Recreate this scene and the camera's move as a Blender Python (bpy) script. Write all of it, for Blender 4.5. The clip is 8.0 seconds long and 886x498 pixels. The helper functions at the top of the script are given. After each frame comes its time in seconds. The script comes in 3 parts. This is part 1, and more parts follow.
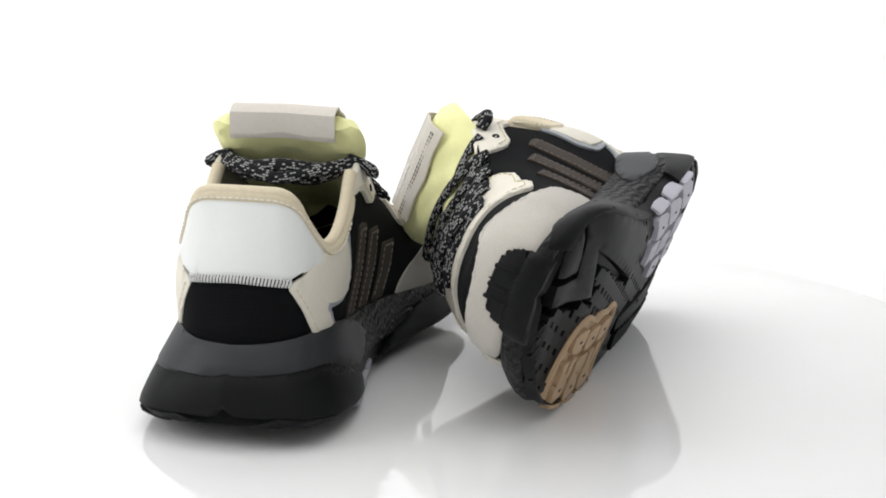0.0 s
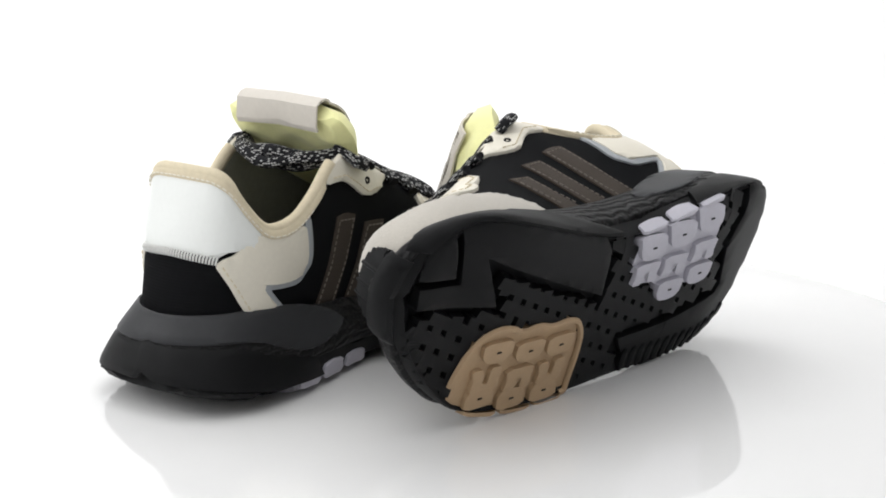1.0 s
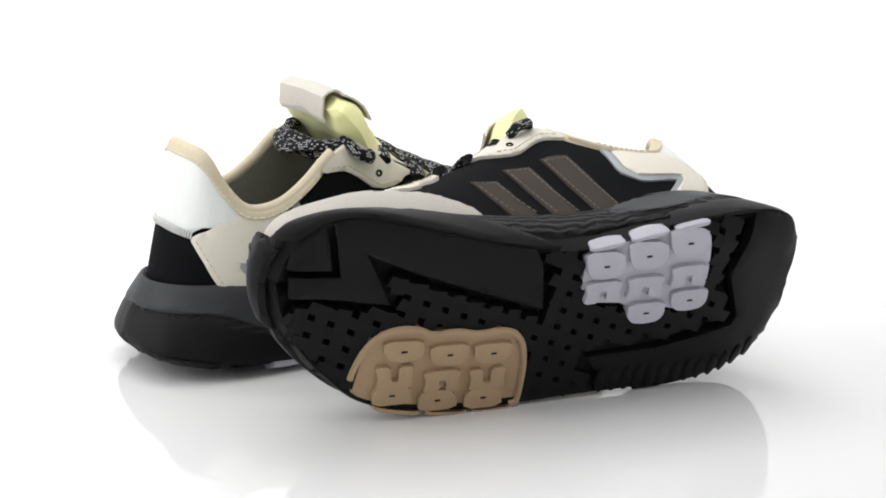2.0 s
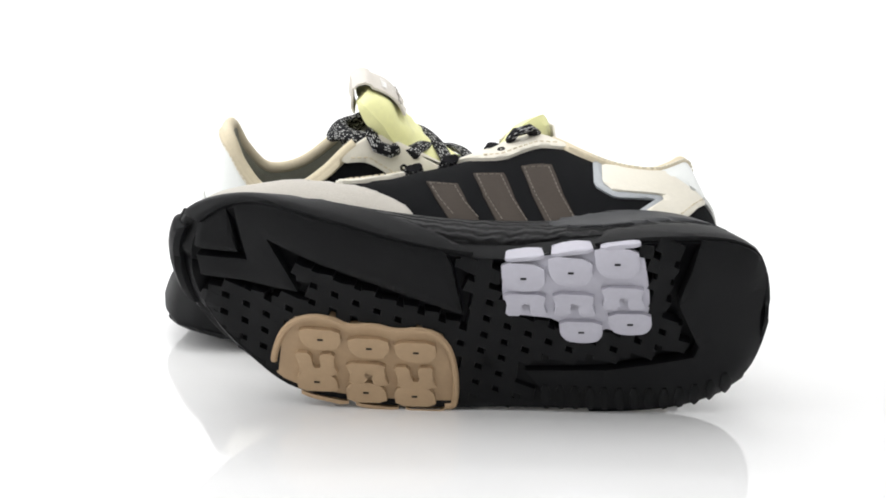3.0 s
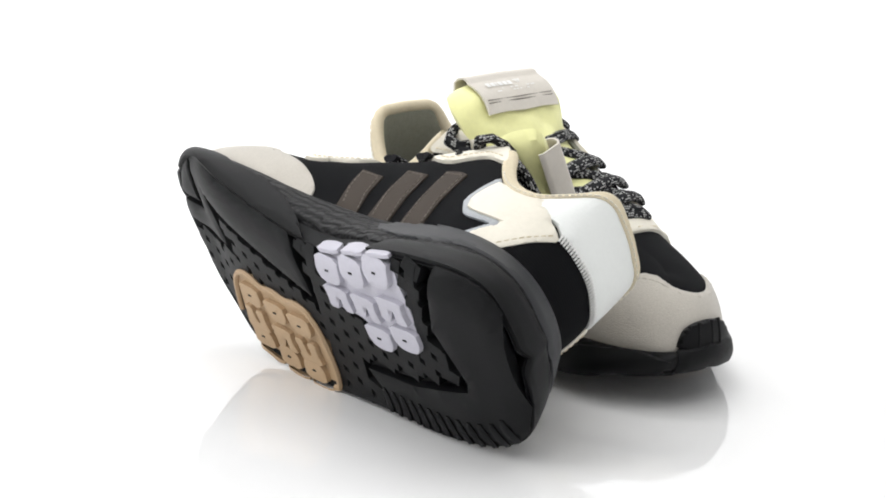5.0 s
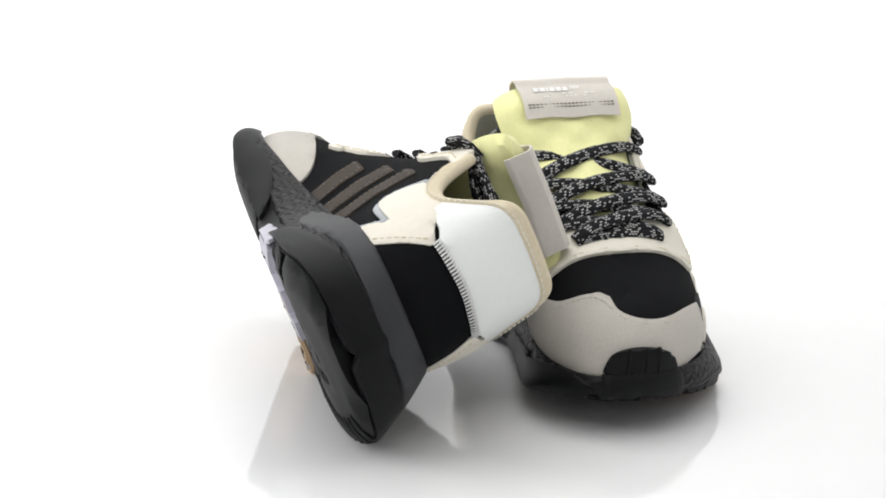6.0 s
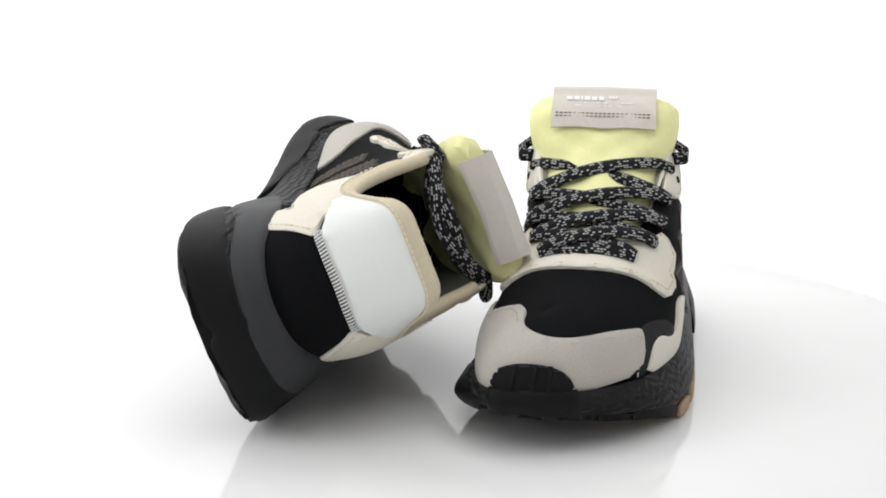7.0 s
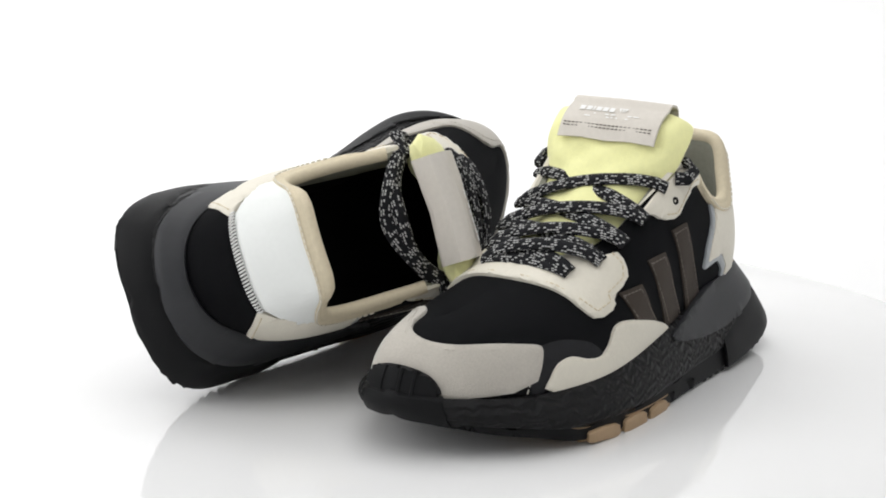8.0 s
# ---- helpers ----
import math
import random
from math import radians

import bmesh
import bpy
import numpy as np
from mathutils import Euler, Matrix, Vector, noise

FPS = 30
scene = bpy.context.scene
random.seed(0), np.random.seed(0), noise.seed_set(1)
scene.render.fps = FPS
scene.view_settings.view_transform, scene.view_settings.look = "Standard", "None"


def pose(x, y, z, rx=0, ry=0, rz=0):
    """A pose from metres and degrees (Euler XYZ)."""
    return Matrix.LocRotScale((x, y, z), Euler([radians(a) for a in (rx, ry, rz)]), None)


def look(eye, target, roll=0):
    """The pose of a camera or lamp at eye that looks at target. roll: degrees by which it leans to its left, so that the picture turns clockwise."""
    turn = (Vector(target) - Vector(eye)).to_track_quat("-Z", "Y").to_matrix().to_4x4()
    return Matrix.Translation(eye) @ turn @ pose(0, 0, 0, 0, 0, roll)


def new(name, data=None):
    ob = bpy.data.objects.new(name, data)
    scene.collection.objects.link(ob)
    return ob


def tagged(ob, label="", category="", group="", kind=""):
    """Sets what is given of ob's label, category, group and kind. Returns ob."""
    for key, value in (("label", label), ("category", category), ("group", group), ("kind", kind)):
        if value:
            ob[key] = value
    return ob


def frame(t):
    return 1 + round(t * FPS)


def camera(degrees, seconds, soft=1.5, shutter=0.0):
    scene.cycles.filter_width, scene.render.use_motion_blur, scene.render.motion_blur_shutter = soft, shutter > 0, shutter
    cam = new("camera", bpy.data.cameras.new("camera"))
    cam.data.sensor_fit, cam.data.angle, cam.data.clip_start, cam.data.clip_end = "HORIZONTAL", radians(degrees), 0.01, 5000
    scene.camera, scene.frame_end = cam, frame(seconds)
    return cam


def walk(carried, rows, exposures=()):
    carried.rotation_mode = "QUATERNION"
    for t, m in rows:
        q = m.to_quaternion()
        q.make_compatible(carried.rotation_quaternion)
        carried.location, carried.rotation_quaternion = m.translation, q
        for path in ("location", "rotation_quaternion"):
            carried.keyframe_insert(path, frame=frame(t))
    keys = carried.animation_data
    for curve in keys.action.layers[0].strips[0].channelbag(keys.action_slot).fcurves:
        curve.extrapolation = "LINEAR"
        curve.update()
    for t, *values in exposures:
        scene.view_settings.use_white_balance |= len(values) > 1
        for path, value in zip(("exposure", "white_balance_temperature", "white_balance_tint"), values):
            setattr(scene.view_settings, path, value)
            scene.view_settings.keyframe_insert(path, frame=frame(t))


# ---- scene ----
# The camera stands still; the turntable carries the shoes round.
cam = camera(25.63, 8.0, soft=1.85)
EYE = (0.0, -1.0, 0.314)
AIM = look(EYE, (-0.0046, -0.0298, 0.0718), roll=0.47)
walk(cam, [(0.0, AIM), (8.0, AIM)],
     exposures=[(0.0, -0.20), (1.5, -0.16), (3.2, 0.08), (4.5, 0.09), (6.3, -0.12), (8.0, -0.23)])

# ---------------------------------------------------------------- light
world = bpy.data.worlds.new("studio")
scene.world = world
world.use_nodes = True
world.node_tree.nodes["Background"].inputs[0].default_value = (0.97, 0.98, 1.0, 1)
world.node_tree.nodes["Background"].inputs[1].default_value = 0.21


def softbox(name, eye, target, sx, sy, watts, tint=(1, 1, 1)):
    lamp = bpy.data.lights.new(name, "AREA")
    lamp.shape, lamp.size, lamp.size_y, lamp.energy, lamp.color = "RECTANGLE", sx, sy, watts, tint
    ob = new(name, lamp)
    ob.matrix_world = look(eye, target)
    return ob


softbox("softbox_overhead", (-0.15, -0.25, 1.6), (-0.05, -0.1, 0), 2.6, 2.4, 22)
softbox("softbox_side", (-1.35, -0.35, 0.75), (0, 0, 0.08), 0.9, 0.9, 8.5)
softbox("softbox_back", (-0.45, 0.62, 1.35), (-0.45, 1.6, 0.40), 1.6, 0.5, 13)


# ---------------------------------------------------------------- materials
def material(name, color, rough=0.6, metal=0.0, grain=0.0, grain_scale=400.0, bump=0.0, bump_scale=900.0,
             wave=None, blotch=0.0, spec=0.5, sheen=0.0, coat=0.0, depth=0.0006):
    """A surface with colour variation at two scales and fine relief (object space, metres)."""
    mat = bpy.data.materials.new(name)
    mat.use_nodes = True
    nt = mat.node_tree
    b = nt.nodes["Principled BSDF"]
    b.inputs["Roughness"].default_value = rough
    b.inputs["Metallic"].default_value = metal
    b.inputs["Specular IOR Level"].default_value = spec
    if sheen:
        b.inputs["Sheen Weight"].default_value = sheen
    if coat:
        b.inputs["Coat Weight"].default_value = coat
    tc = nt.nodes.new("ShaderNodeTexCoord")
    base = (*color, 1)
    fine = nt.nodes.new("ShaderNodeTexNoise")
    fine.inputs["Scale"].default_value = grain_scale
    fine.inputs["Detail"].default_value = 4
    nt.links.new(tc.outputs["Object"], fine.inputs["Vector"])
    big = nt.nodes.new("ShaderNodeTexNoise")
    big.inputs["Scale"].default_value = 28
    big.inputs["Detail"].default_value = 3
    nt.links.new(tc.outputs["Object"], big.inputs["Vector"])
    add = nt.nodes.new("ShaderNodeMath")
    add.operation = "MULTIPLY_ADD"
    nt.links.new(fine.outputs["Fac"], add.inputs[0])
    add.inputs[1].default_value = grain
    mul = nt.nodes.new("ShaderNodeMath")
    mul.operation = "MULTIPLY_ADD"
    nt.links.new(big.outputs["Fac"], mul.inputs[0])
    mul.inputs[1].default_value = blotch
    mul.inputs[2].default_value = 1 - 0.5 * (grain + blotch)
    nt.links.new(mul.outputs[0], add.inputs[2])
    mix = nt.nodes.new("ShaderNodeVectorMath")
    mix.operation = "SCALE"
    mix.inputs[0].default_value = color
    nt.links.new(add.outputs[0], mix.inputs["Scale"])
    nt.links.new(mix.outputs[0], b.inputs["Base Color"])
    if bump:
        bn = nt.nodes.new("ShaderNodeBump")
        bn.inputs["Strength"].default_value = bump
        bn.inputs["Distance"].default_value = depth
        if wave:
            src = nt.nodes.new("ShaderNodeTexWave")
            src.bands_direction = wave[0]
            src.inputs["Scale"].default_value = wave[1]
            src.inputs["Distortion"].default_value = wave[2]
            src.inputs["Detail Scale"].default_value = wave[3]
        else:
            src = nt.nodes.new("ShaderNodeTexNoise")
            src.inputs["Scale"].default_value = bump_scale
            src.inputs["Detail"].default_value = 3
        nt.links.new(tc.outputs["Object"], src.inputs["Vector"])
        nt.links.new(src.outputs["Fac"], bn.inputs["Height"])
        nt.links.new(bn.outputs[0], b.inputs["Normal"])
    return mat


M_ACRYLIC = material("white_acrylic", (0.84, 0.84, 0.84), rough=0.06, grain=0.01, blotch=0.01)
M_PAPER = material("white_backdrop", (0.86, 0.86, 0.86), rough=0.8, grain=0.02, blotch=0.02)
M_TEXTILE = material("black_textile", (0.006, 0.0063, 0.0072), rough=0.85, grain=0.5, grain_scale=1500, bump=0.35, bump_scale=1800, blotch=0.3, spec=0.08)
M_UNDER = material("charcoal_textile", (0.018, 0.018, 0.020), rough=0.75, grain=0.4, grain_scale=1400, bump=0.3, bump_scale=1700, blotch=0.2, spec=0.2)
M_KNIT = material("black_ribbed_knit", (0.005, 0.0052, 0.006), rough=0.9, grain=0.4, grain_scale=1200, bump=0.2, wave=("Z", 210, 0.6, 2.0), spec=0.08)
M_FOAM = material("black_boost_foam", (0.0060, 0.0060, 0.0066), rough=0.5, spec=0.19, grain=0.3, blotch=0.3, bump=1.0, wave=("Z", 72, 7.0, 1.3), depth=0.0009)
M_RUBBER = material("black_rubber", (0.0050, 0.0052, 0.0058), rough=0.5, spec=0.14, grain=0.25, grain_scale=700, bump=0.15, bump_scale=1500, blotch=0.35)
M_CLIP = material("charcoal_moulded_plastic", (0.026, 0.027, 0.030), rough=0.5, spec=0.3, grain=0.15, blotch=0.15, bump=0.1, bump_scale=1600)
M_TAN = material("tan_gum_rubber", (0.42, 0.29, 0.17), rough=0.6, grain=0.15, blotch=0.18, bump=0.1)
M_LILAC = material("lilac_grey_rubber", (0.47, 0.46, 0.52), rough=0.55, grain=0.12, blotch=0.12, bump=0.1)
M_SUEDE = material("light_grey_suede", (0.50, 0.47, 0.42), rough=0.95, grain=0.25, grain_scale=900, bump=0.5, bump_scale=1400, blotch=0.22, spec=0.15, sheen=0.3)
M_LEATHER = material("off_white_leather", (0.74, 0.70, 0.60), rough=0.5, grain=0.1, bump=0.2, bump_scale=700, blotch=0.12)
M_BEIGE = material("beige_binding", (0.66, 0.58, 0.42), rough=0.75, grain=0.2, bump=0.3, bump_scale=1500, blotch=0.15)
M_WHITE = material("white_reflective_panel", (0.80, 0.82, 0.80), rough=0.42, grain=0.05, blotch=0.05, bump=0.1)
M_PIPING = material("grey_reflective_piping", (0.34, 0.36, 0.38), rough=0.35, grain=0.1, blotch=0.1)
M_STRIPE = material("taupe_nubuck", (0.050, 0.039, 0.031), rough=0.75, grain=0.3, grain_scale=900, bump=0.4, bump_scale=1300, blotch=0.2, spec=0.25)
M_YELLOW = material("pale_yellow_padding", (0.89, 0.88, 0.44), rough=0.85, grain=0.12, bump=0.3, bump_scale=1300, blotch=0.12, sheen=0.2)
M_TAB = material("greige_woven_tab", (0.66, 0.62, 0.56), rough=0.8, grain=0.12, bump=0.3, bump_scale=1500, blotch=0.08)
M_LINING = material("grey_green_lining", (0.26, 0.26, 0.21), rough=0.95, grain=0.3, bump=0.4, bump_scale=1100, blotch=0.25)
M_PRINT = material("white_print", (0.85, 0.85, 0.83), rough=0.6, grain=0.05)
M_THREAD = material("stitch_thread", (0.15, 0.13, 0.11), rough=0.8, grain=0.2)
M_THREADW = material("white_thread", (0.72, 0.72, 0.70), rough=0.8, grain=0.2)


def lace_material():
    """Black cord with flecks of light grey yarn laid in a herringbone."""
    mat = material("speckled_lace_cord", (0.02, 0.02, 0.022), rough=0.85, bump=0.6, bump_scale=1300, spec=0.2)
    nt = mat.node_tree
    b = nt.nodes["Principled BSDF"]
    uv = nt.nodes.new("ShaderNodeUVMap")
    brick = nt.nodes.new("ShaderNodeTexBrick")
    brick.inputs["Color1"].default_value = (0.012, 0.012, 0.014, 1)
    brick.inputs["Color2"].default_value = (0.9, 0.9, 0.9, 1)
    brick.inputs["Mortar"].default_value = (0.008, 0.008, 0.009, 1)
    brick.inputs["Scale"].default_value = 1.0
    brick.inputs["Brick Width"].default_value = 1.0
    brick.inputs["Row Height"].default_value = 0.5
    brick.inputs["Mortar Size"].default_value = 0.11
    brick.inputs["Bias"].default_value = -0.08
    nt.links.new(uv.outputs[0], brick.inputs["Vector"])
    ramp = nt.nodes.new("ShaderNodeValToRGB")
    ramp.color_ramp.interpolation = "CONSTANT"
    ramp.color_ramp.elements[0].color = (0.010, 0.010, 0.012, 1)
    ramp.color_ramp.elements[1].position = 0.46
    ramp.color_ramp.elements[1].color = (0.42, 0.42, 0.41, 1)
    nt.links.new(brick.outputs["Color"], ramp.inputs[0])
    nt.links.new(ramp.outputs["Color"], b.inputs["Base Color"])
    return mat


M_LACE = lace_material()


# ---------------------------------------------------------------- mesh helpers
def part(name, bm, mat, parent, label="", smooth=True):
    """Links a bmesh as one mesh object under a thing or a part."""
    bmesh.ops.recalc_face_normals(bm, faces=bm.faces[:])
    me = bpy.data.meshes.new(name)
    bm.to_mesh(me)
    bm.free()
    for p in me.polygons:
        p.use_smooth = smooth
    me.materials.append(mat)
    ob = new(name, me)
    if parent:
        ob.parent = parent
    if label:
        tagged(ob, label)
    if smooth:
        me.set_sharp_from_angle(angle=radians(42))
    return ob


def share(name, me, parent, at=None):
    ob = new(name, me)
    ob.parent = parent
    if at is not None:
        ob.matrix_basis = at
    return ob


def spline(table):
    """A smooth function through (x, value) pairs."""
    xs = np.array([r[0] for r in table], float)
    ys = np.array([r[1] for r in table], float)
    d = np.diff(ys) / np.diff(xs)
    m = np.concatenate([[d[0]], (d[:-1] + d[1:]) / 2, [d[-1]]])

    def f(x):
        x = min(max(x, xs[0]), xs[-1])
        i = min(int(np.searchsorted(xs, x, side="right")) - 1, len(xs) - 2)
        h = xs[i + 1] - xs[i]
        s = (x - xs[i]) / h
        return float((1 + 2 * s) * (1 - s) ** 2 * ys[i] + s * (1 - s) ** 2 * h * m[i]
                     + s * s * (3 - 2 * s) * ys[i + 1] + s * s * (s - 1) * h * m[i + 1])
    return f


def grid_mesh(bm, rows, closed=False):
    """Quads between rows of points; returns the vertices."""
    vs = [[bm.verts.new(p) for p in r] for r in rows]
    for a, b in zip(vs[:-1], vs[1:]):
        n = len(a)
        for i in range(n if closed else n - 1):
            j = (i + 1) % n
            bm.faces.new((a[i], a[j], b[j], b[i]))
    return vs


def tube(bm, pts, r, sides=8, closed=False, flat=1.0, ups=None, uvscale=None):
    """A round or flattened cord along points. ups: the cord's flat side per point."""
    pts = [Vector(p) for p in pts]
    n = len(pts)
    rows = []
    ref = Vector((0, 0, 1))
    for i, p in enumerate(pts):
        a = pts[(i - 1) % n] if (closed or i) else pts[0]
        b = pts[(i + 1) % n] if (closed or i < n - 1) else pts[-1]
        d = (b - a).normalized()
        up = Vector(ups[i]) if ups else ref
        side = d.cross(up)
        if side.length < 1e-4:
            side = d.cross(Vector((1, 0, 0)))
        side.normalize()
        up = side.cross(d).normalized()
        rr = r(i / max(1, n - 1)) if callable(r) else r
        rows.append([p + side * math.cos(k * 2 * math.pi / sides) * rr + up * math.sin(k * 2 * math.pi / sides) * rr * flat
                     for k in range(sides)])
    if closed:
        rows.append(rows[0])
    start = len(bm.verts)
    vs = grid_mesh(bm, rows, closed=True)
    if not closed:
        bm.faces.new(vs[0][::-1])
        bm.faces.new(vs[-1])
    if uvscale:
        lay = bm.loops.layers.uv.verify()
        dist = [0.0]
        for a, b in zip(pts[:-1], pts[1:]):
            dist.append(dist[-1] + (b - a).length)
        index = {v: (i, k) for i, r_ in enumerate(vs) for k, v in enumerate(r_)}
        for f in bm.faces:
            ids = [index.get(l.vert) for l in f.loops]
            if None in ids or len(ids) != 4:
                continue
            ks = [k for _, k in ids]
            wrap = max(ks) - min(ks) > 1
            for l, (i, k) in zip(f.loops, ids):
                kk = k + sides if wrap and k == 0 else k
                # slanted so that the yarns run as a chevron over the cord
                across = kk / sides
                l[lay].uv = (dist[i] * uvscale + abs(across * 2 - 1) * 2.2, across * 8)
    return vs


def clipped(poly, nu, nv):
    """The polygon (list of 2D points) cut along a grid, as a flat bmesh."""
    bm = bmesh.new()
    bm.faces.new([bm.verts.new((x, y, 0)) for x, y in poly])
    bmesh.ops.triangulate(bm, faces=bm.faces[:])
    xs = [p[0] for p in poly]
    ys = [p[1] for p in poly]
    for k in range(1, nu):
        x = min(xs) + (max(xs) - min(xs)) * k / nu
        bmesh.ops.bisect_plane(bm, geom=bm.verts[:] + bm.edges[:] + bm.faces[:], plane_co=(x, 0, 0), plane_no=(1, 0, 0), dist=1e-7)
    for k in range(1, nv):
        y = min(ys) + (max(ys) - min(ys)) * k / nv
        bmesh.ops.bisect_plane(bm, geom=bm.verts[:] + bm.edges[:] + bm.faces[:], plane_co=(0, y, 0), plane_no=(0, 1, 0), dist=1e-7)
    return bm


def rounded(poly, steps=3, cut=0.28):
    """Corner-cutting: softens a polygon's corners."""
    for _ in range(steps):
        out = []
        n = len(poly)
        for i in range(n):
            a, b = poly[i], poly[(i + 1) % n]
            out.append((a[0] + (b[0] - a[0]) * cut, a[1] + (b[1] - a[1]) * cut))
            out.append((a[0] + (b[0] - a[0]) * (1 - cut), a[1] + (b[1] - a[1]) * (1 - cut)))
        poly = out
        cut = 0.25
    return poly


def patch(surface, poly, lift, thick, nu=16, nv=10, rim=0.55, root=0.0012):
    """A sheet of material cut to poly in the surface's own coordinates and laid on it, with thickness."""
    flat = clipped(poly, nu, nv)
    bm = bmesh.new()
    low, high = {}, {}
    for v in flat.verts:
        p, nrm = surface(v.co.x, v.co.y)
        low[v] = bm.verts.new(p + nrm * (lift - root))
        edge = v.is_boundary
        high[v] = bm.verts.new(p + nrm * (lift + thick * (rim if edge else 1.0)))
    for f in flat.faces:
        bm.faces.new([high[v] for v in f.verts])
    for e in flat.edges:
        if e.is_boundary:
            a, b = e.verts
            bm.faces.new((low[a], low[b], high[b], high[a]))
    flat.free()
    return bm


# ---------------------------------------------------------------- the setting
def build_setting():
    # one white sweep: table top, curve, wall; unseen white tent added for bounce fill
    bm = bmesh.new()
    prof = [(-2.2, -0.02)] + [(0.9, -0.02)]
    for k in range(1, 13):
        a = k / 12 * math.pi / 2
        prof.append((0.9 + 0.55 * math.sin(a), -0.02 + 0.55 * (1 - math.cos(a))))
    prof.append((1.45, 2.2))
    grid_mesh(bm, [[(x, y, z) for y, z in prof] for x in np.linspace(-1.9, 1.9, 9)])
    tagged(part("backdrop", bm, M_PAPER, None), "white seamless studio sweep, brightly lit", "backdrop", kind="structure")
    for name, x in (("bounce_wall_west", -1.9), ("bounce_wall_east", 1.9)):
        bm = bmesh.new()
        bmesh.ops.create_cube(bm, size=1, matrix=Matrix.LocRotScale((x + math.copysign(0.03, x), -0.37, 1.08), None, (0.05, 3.66, 2.24)))
        tagged(part(name, bm, M_PAPER, None, smooth=False), "unseen white tent wall, added to bounce light", "wall", kind="structure")
    # white panel behind the camera, added as front fill
    bm = bmesh.new()
    bmesh.ops.create_cube(bm, size=1, matrix=Matrix.LocRotScale((0, -2.24, 1.08), None, (3.86, 0.05, 2.24)))
    tagged(part("bounce_wall_south", bm, M_PAPER, None, smooth=False), "unseen white tent wall, added to bounce light", "wall", kind="structure")
    bm = bmesh.new()
    bmesh.ops.create_cube(bm, size=1, matrix=Matrix.LocRotScale((0, -0.37, 2.24), None, (3.86, 3.7, 0.05)))
    tagged(part("ceiling", bm, M_PAPER, None, smooth=False), "unseen white tent roof, added to bounce light", "ceiling", kind="structure")


def build_turntable():
    base = tagged(new("turntable"), "round glossy white acrylic display turntable on the sweep", "turntable")
    bm = bmesh.new()
    rings = [(0.0001, 0.0), (0.15, 0.0), (0.294, 0.0), (0.2975, -0.0012), (0.299, -0.004), (0.298, -0.008), (0.28, -0.009)]
    grid_mesh(bm, [[(r * math.cos(a), r * math.sin(a), z) for a in np.linspace(0, 2 * math.pi, 120, endpoint=False)] for r, z in rings], closed=True)
    part("top_plate", bm, M_ACRYLIC, base)
    bm = bmesh.new()
    rings = [(0.12, -0.009), (0.12, -0.018), (0.13, -0.0195), (0.001, -0.0195)]
    grid_mesh(bm, [[(r * math.cos(a), r * math.sin(a), z) for a in np.linspace(0, 2 * math.pi, 64, endpoint=False)] for r, z in rings], closed=True)
    part("foot", bm, M_PAPER, base)
    return base


# ---------------------------------------------------------------- the shoe's forms
# Local axes: x from heel to toe, y to the shoe's left, z up. m is the distance to the medial side.
TWO_PI = 2 * math.pi
UX, UR = 0.165, 0.1345      # upper: middle and half of its length
SX, SR = 0.1562, 0.1402    # sole


def turn_of(x, medial, mid=UX, half=UR):
    a = math.acos(max(-1.0, min(1.0, (x - mid) / half)))
    return TWO_PI - a if medial else a


def TL(x):
    return turn_of(x, False)


def TM(x):
    """Medial side, counted below zero from the toe."""
    return turn_of(x, True) - TWO_PI


def loop_spline(rows, mid, half, col_lat, col_med):
    """A periodic smooth function of the turn round the foot from a table by x."""
    pts = [(turn_of(r[0], False, mid, half), r[col_lat]) for r in rows]
    pts += [(turn_of(r[0], True, mid, half), r[col_med]) for r in rows[1:-1]]
    pts.sort()
    full = [(a - TWO_PI, v) for a, v in pts[-4:]] + pts + [(a + TWO_PI, v) for a, v in pts[:4]]
    f = spline(full)
    return lambda T: f(T % TWO_PI)


SOLE = [(0.2964, 0.023, 0.023), (0.2930, 0.006, 0.0390), (0.2840, -0.0115, 0.0500), (0.271, -0.0268, 0.0572), (0.252, -0.0425, 0.0595),
        (0.225, -0.0500, 0.0535), (0.195, -0.0527, 0.0445), (0.165, -0.0525, 0.038), (0.14, -0.052, 0.037), (0.11, -0.0525, 0.042),
        (0.08, -0.0530, 0.0465), (0.055, -0.0525, 0.0465), (0.040, -0.0495, 0.0440), (0.030, -0.0435, 0.0400), (0.023, -0.0345, 0.034), (0.0180, -0.0185, 0.0195), (0.0160, 0.0, 0.0)]
FEET = [(0.2995, 0.025, 0.025), (0.2955, 0.007, 0.040), (0.2855, -0.008, 0.047), (0.27, -0.022, 0.050), (0.25, -0.033, 0.051),
        (0.225, -0.042, 0.048), (0.2, -0.0445, 0.042), (0.17, -0.044, 0.036), (0.14, -0.042, 0.033), (0.11, -0.040, 0.033),
        (0.08, -0.038, 0.034), (0.062, -0.0345, 0.032), (0.046, -0.0275, 0.0268), (0.036, -0.0188, 0.018), (0.0305, 0.0, 0.0)]
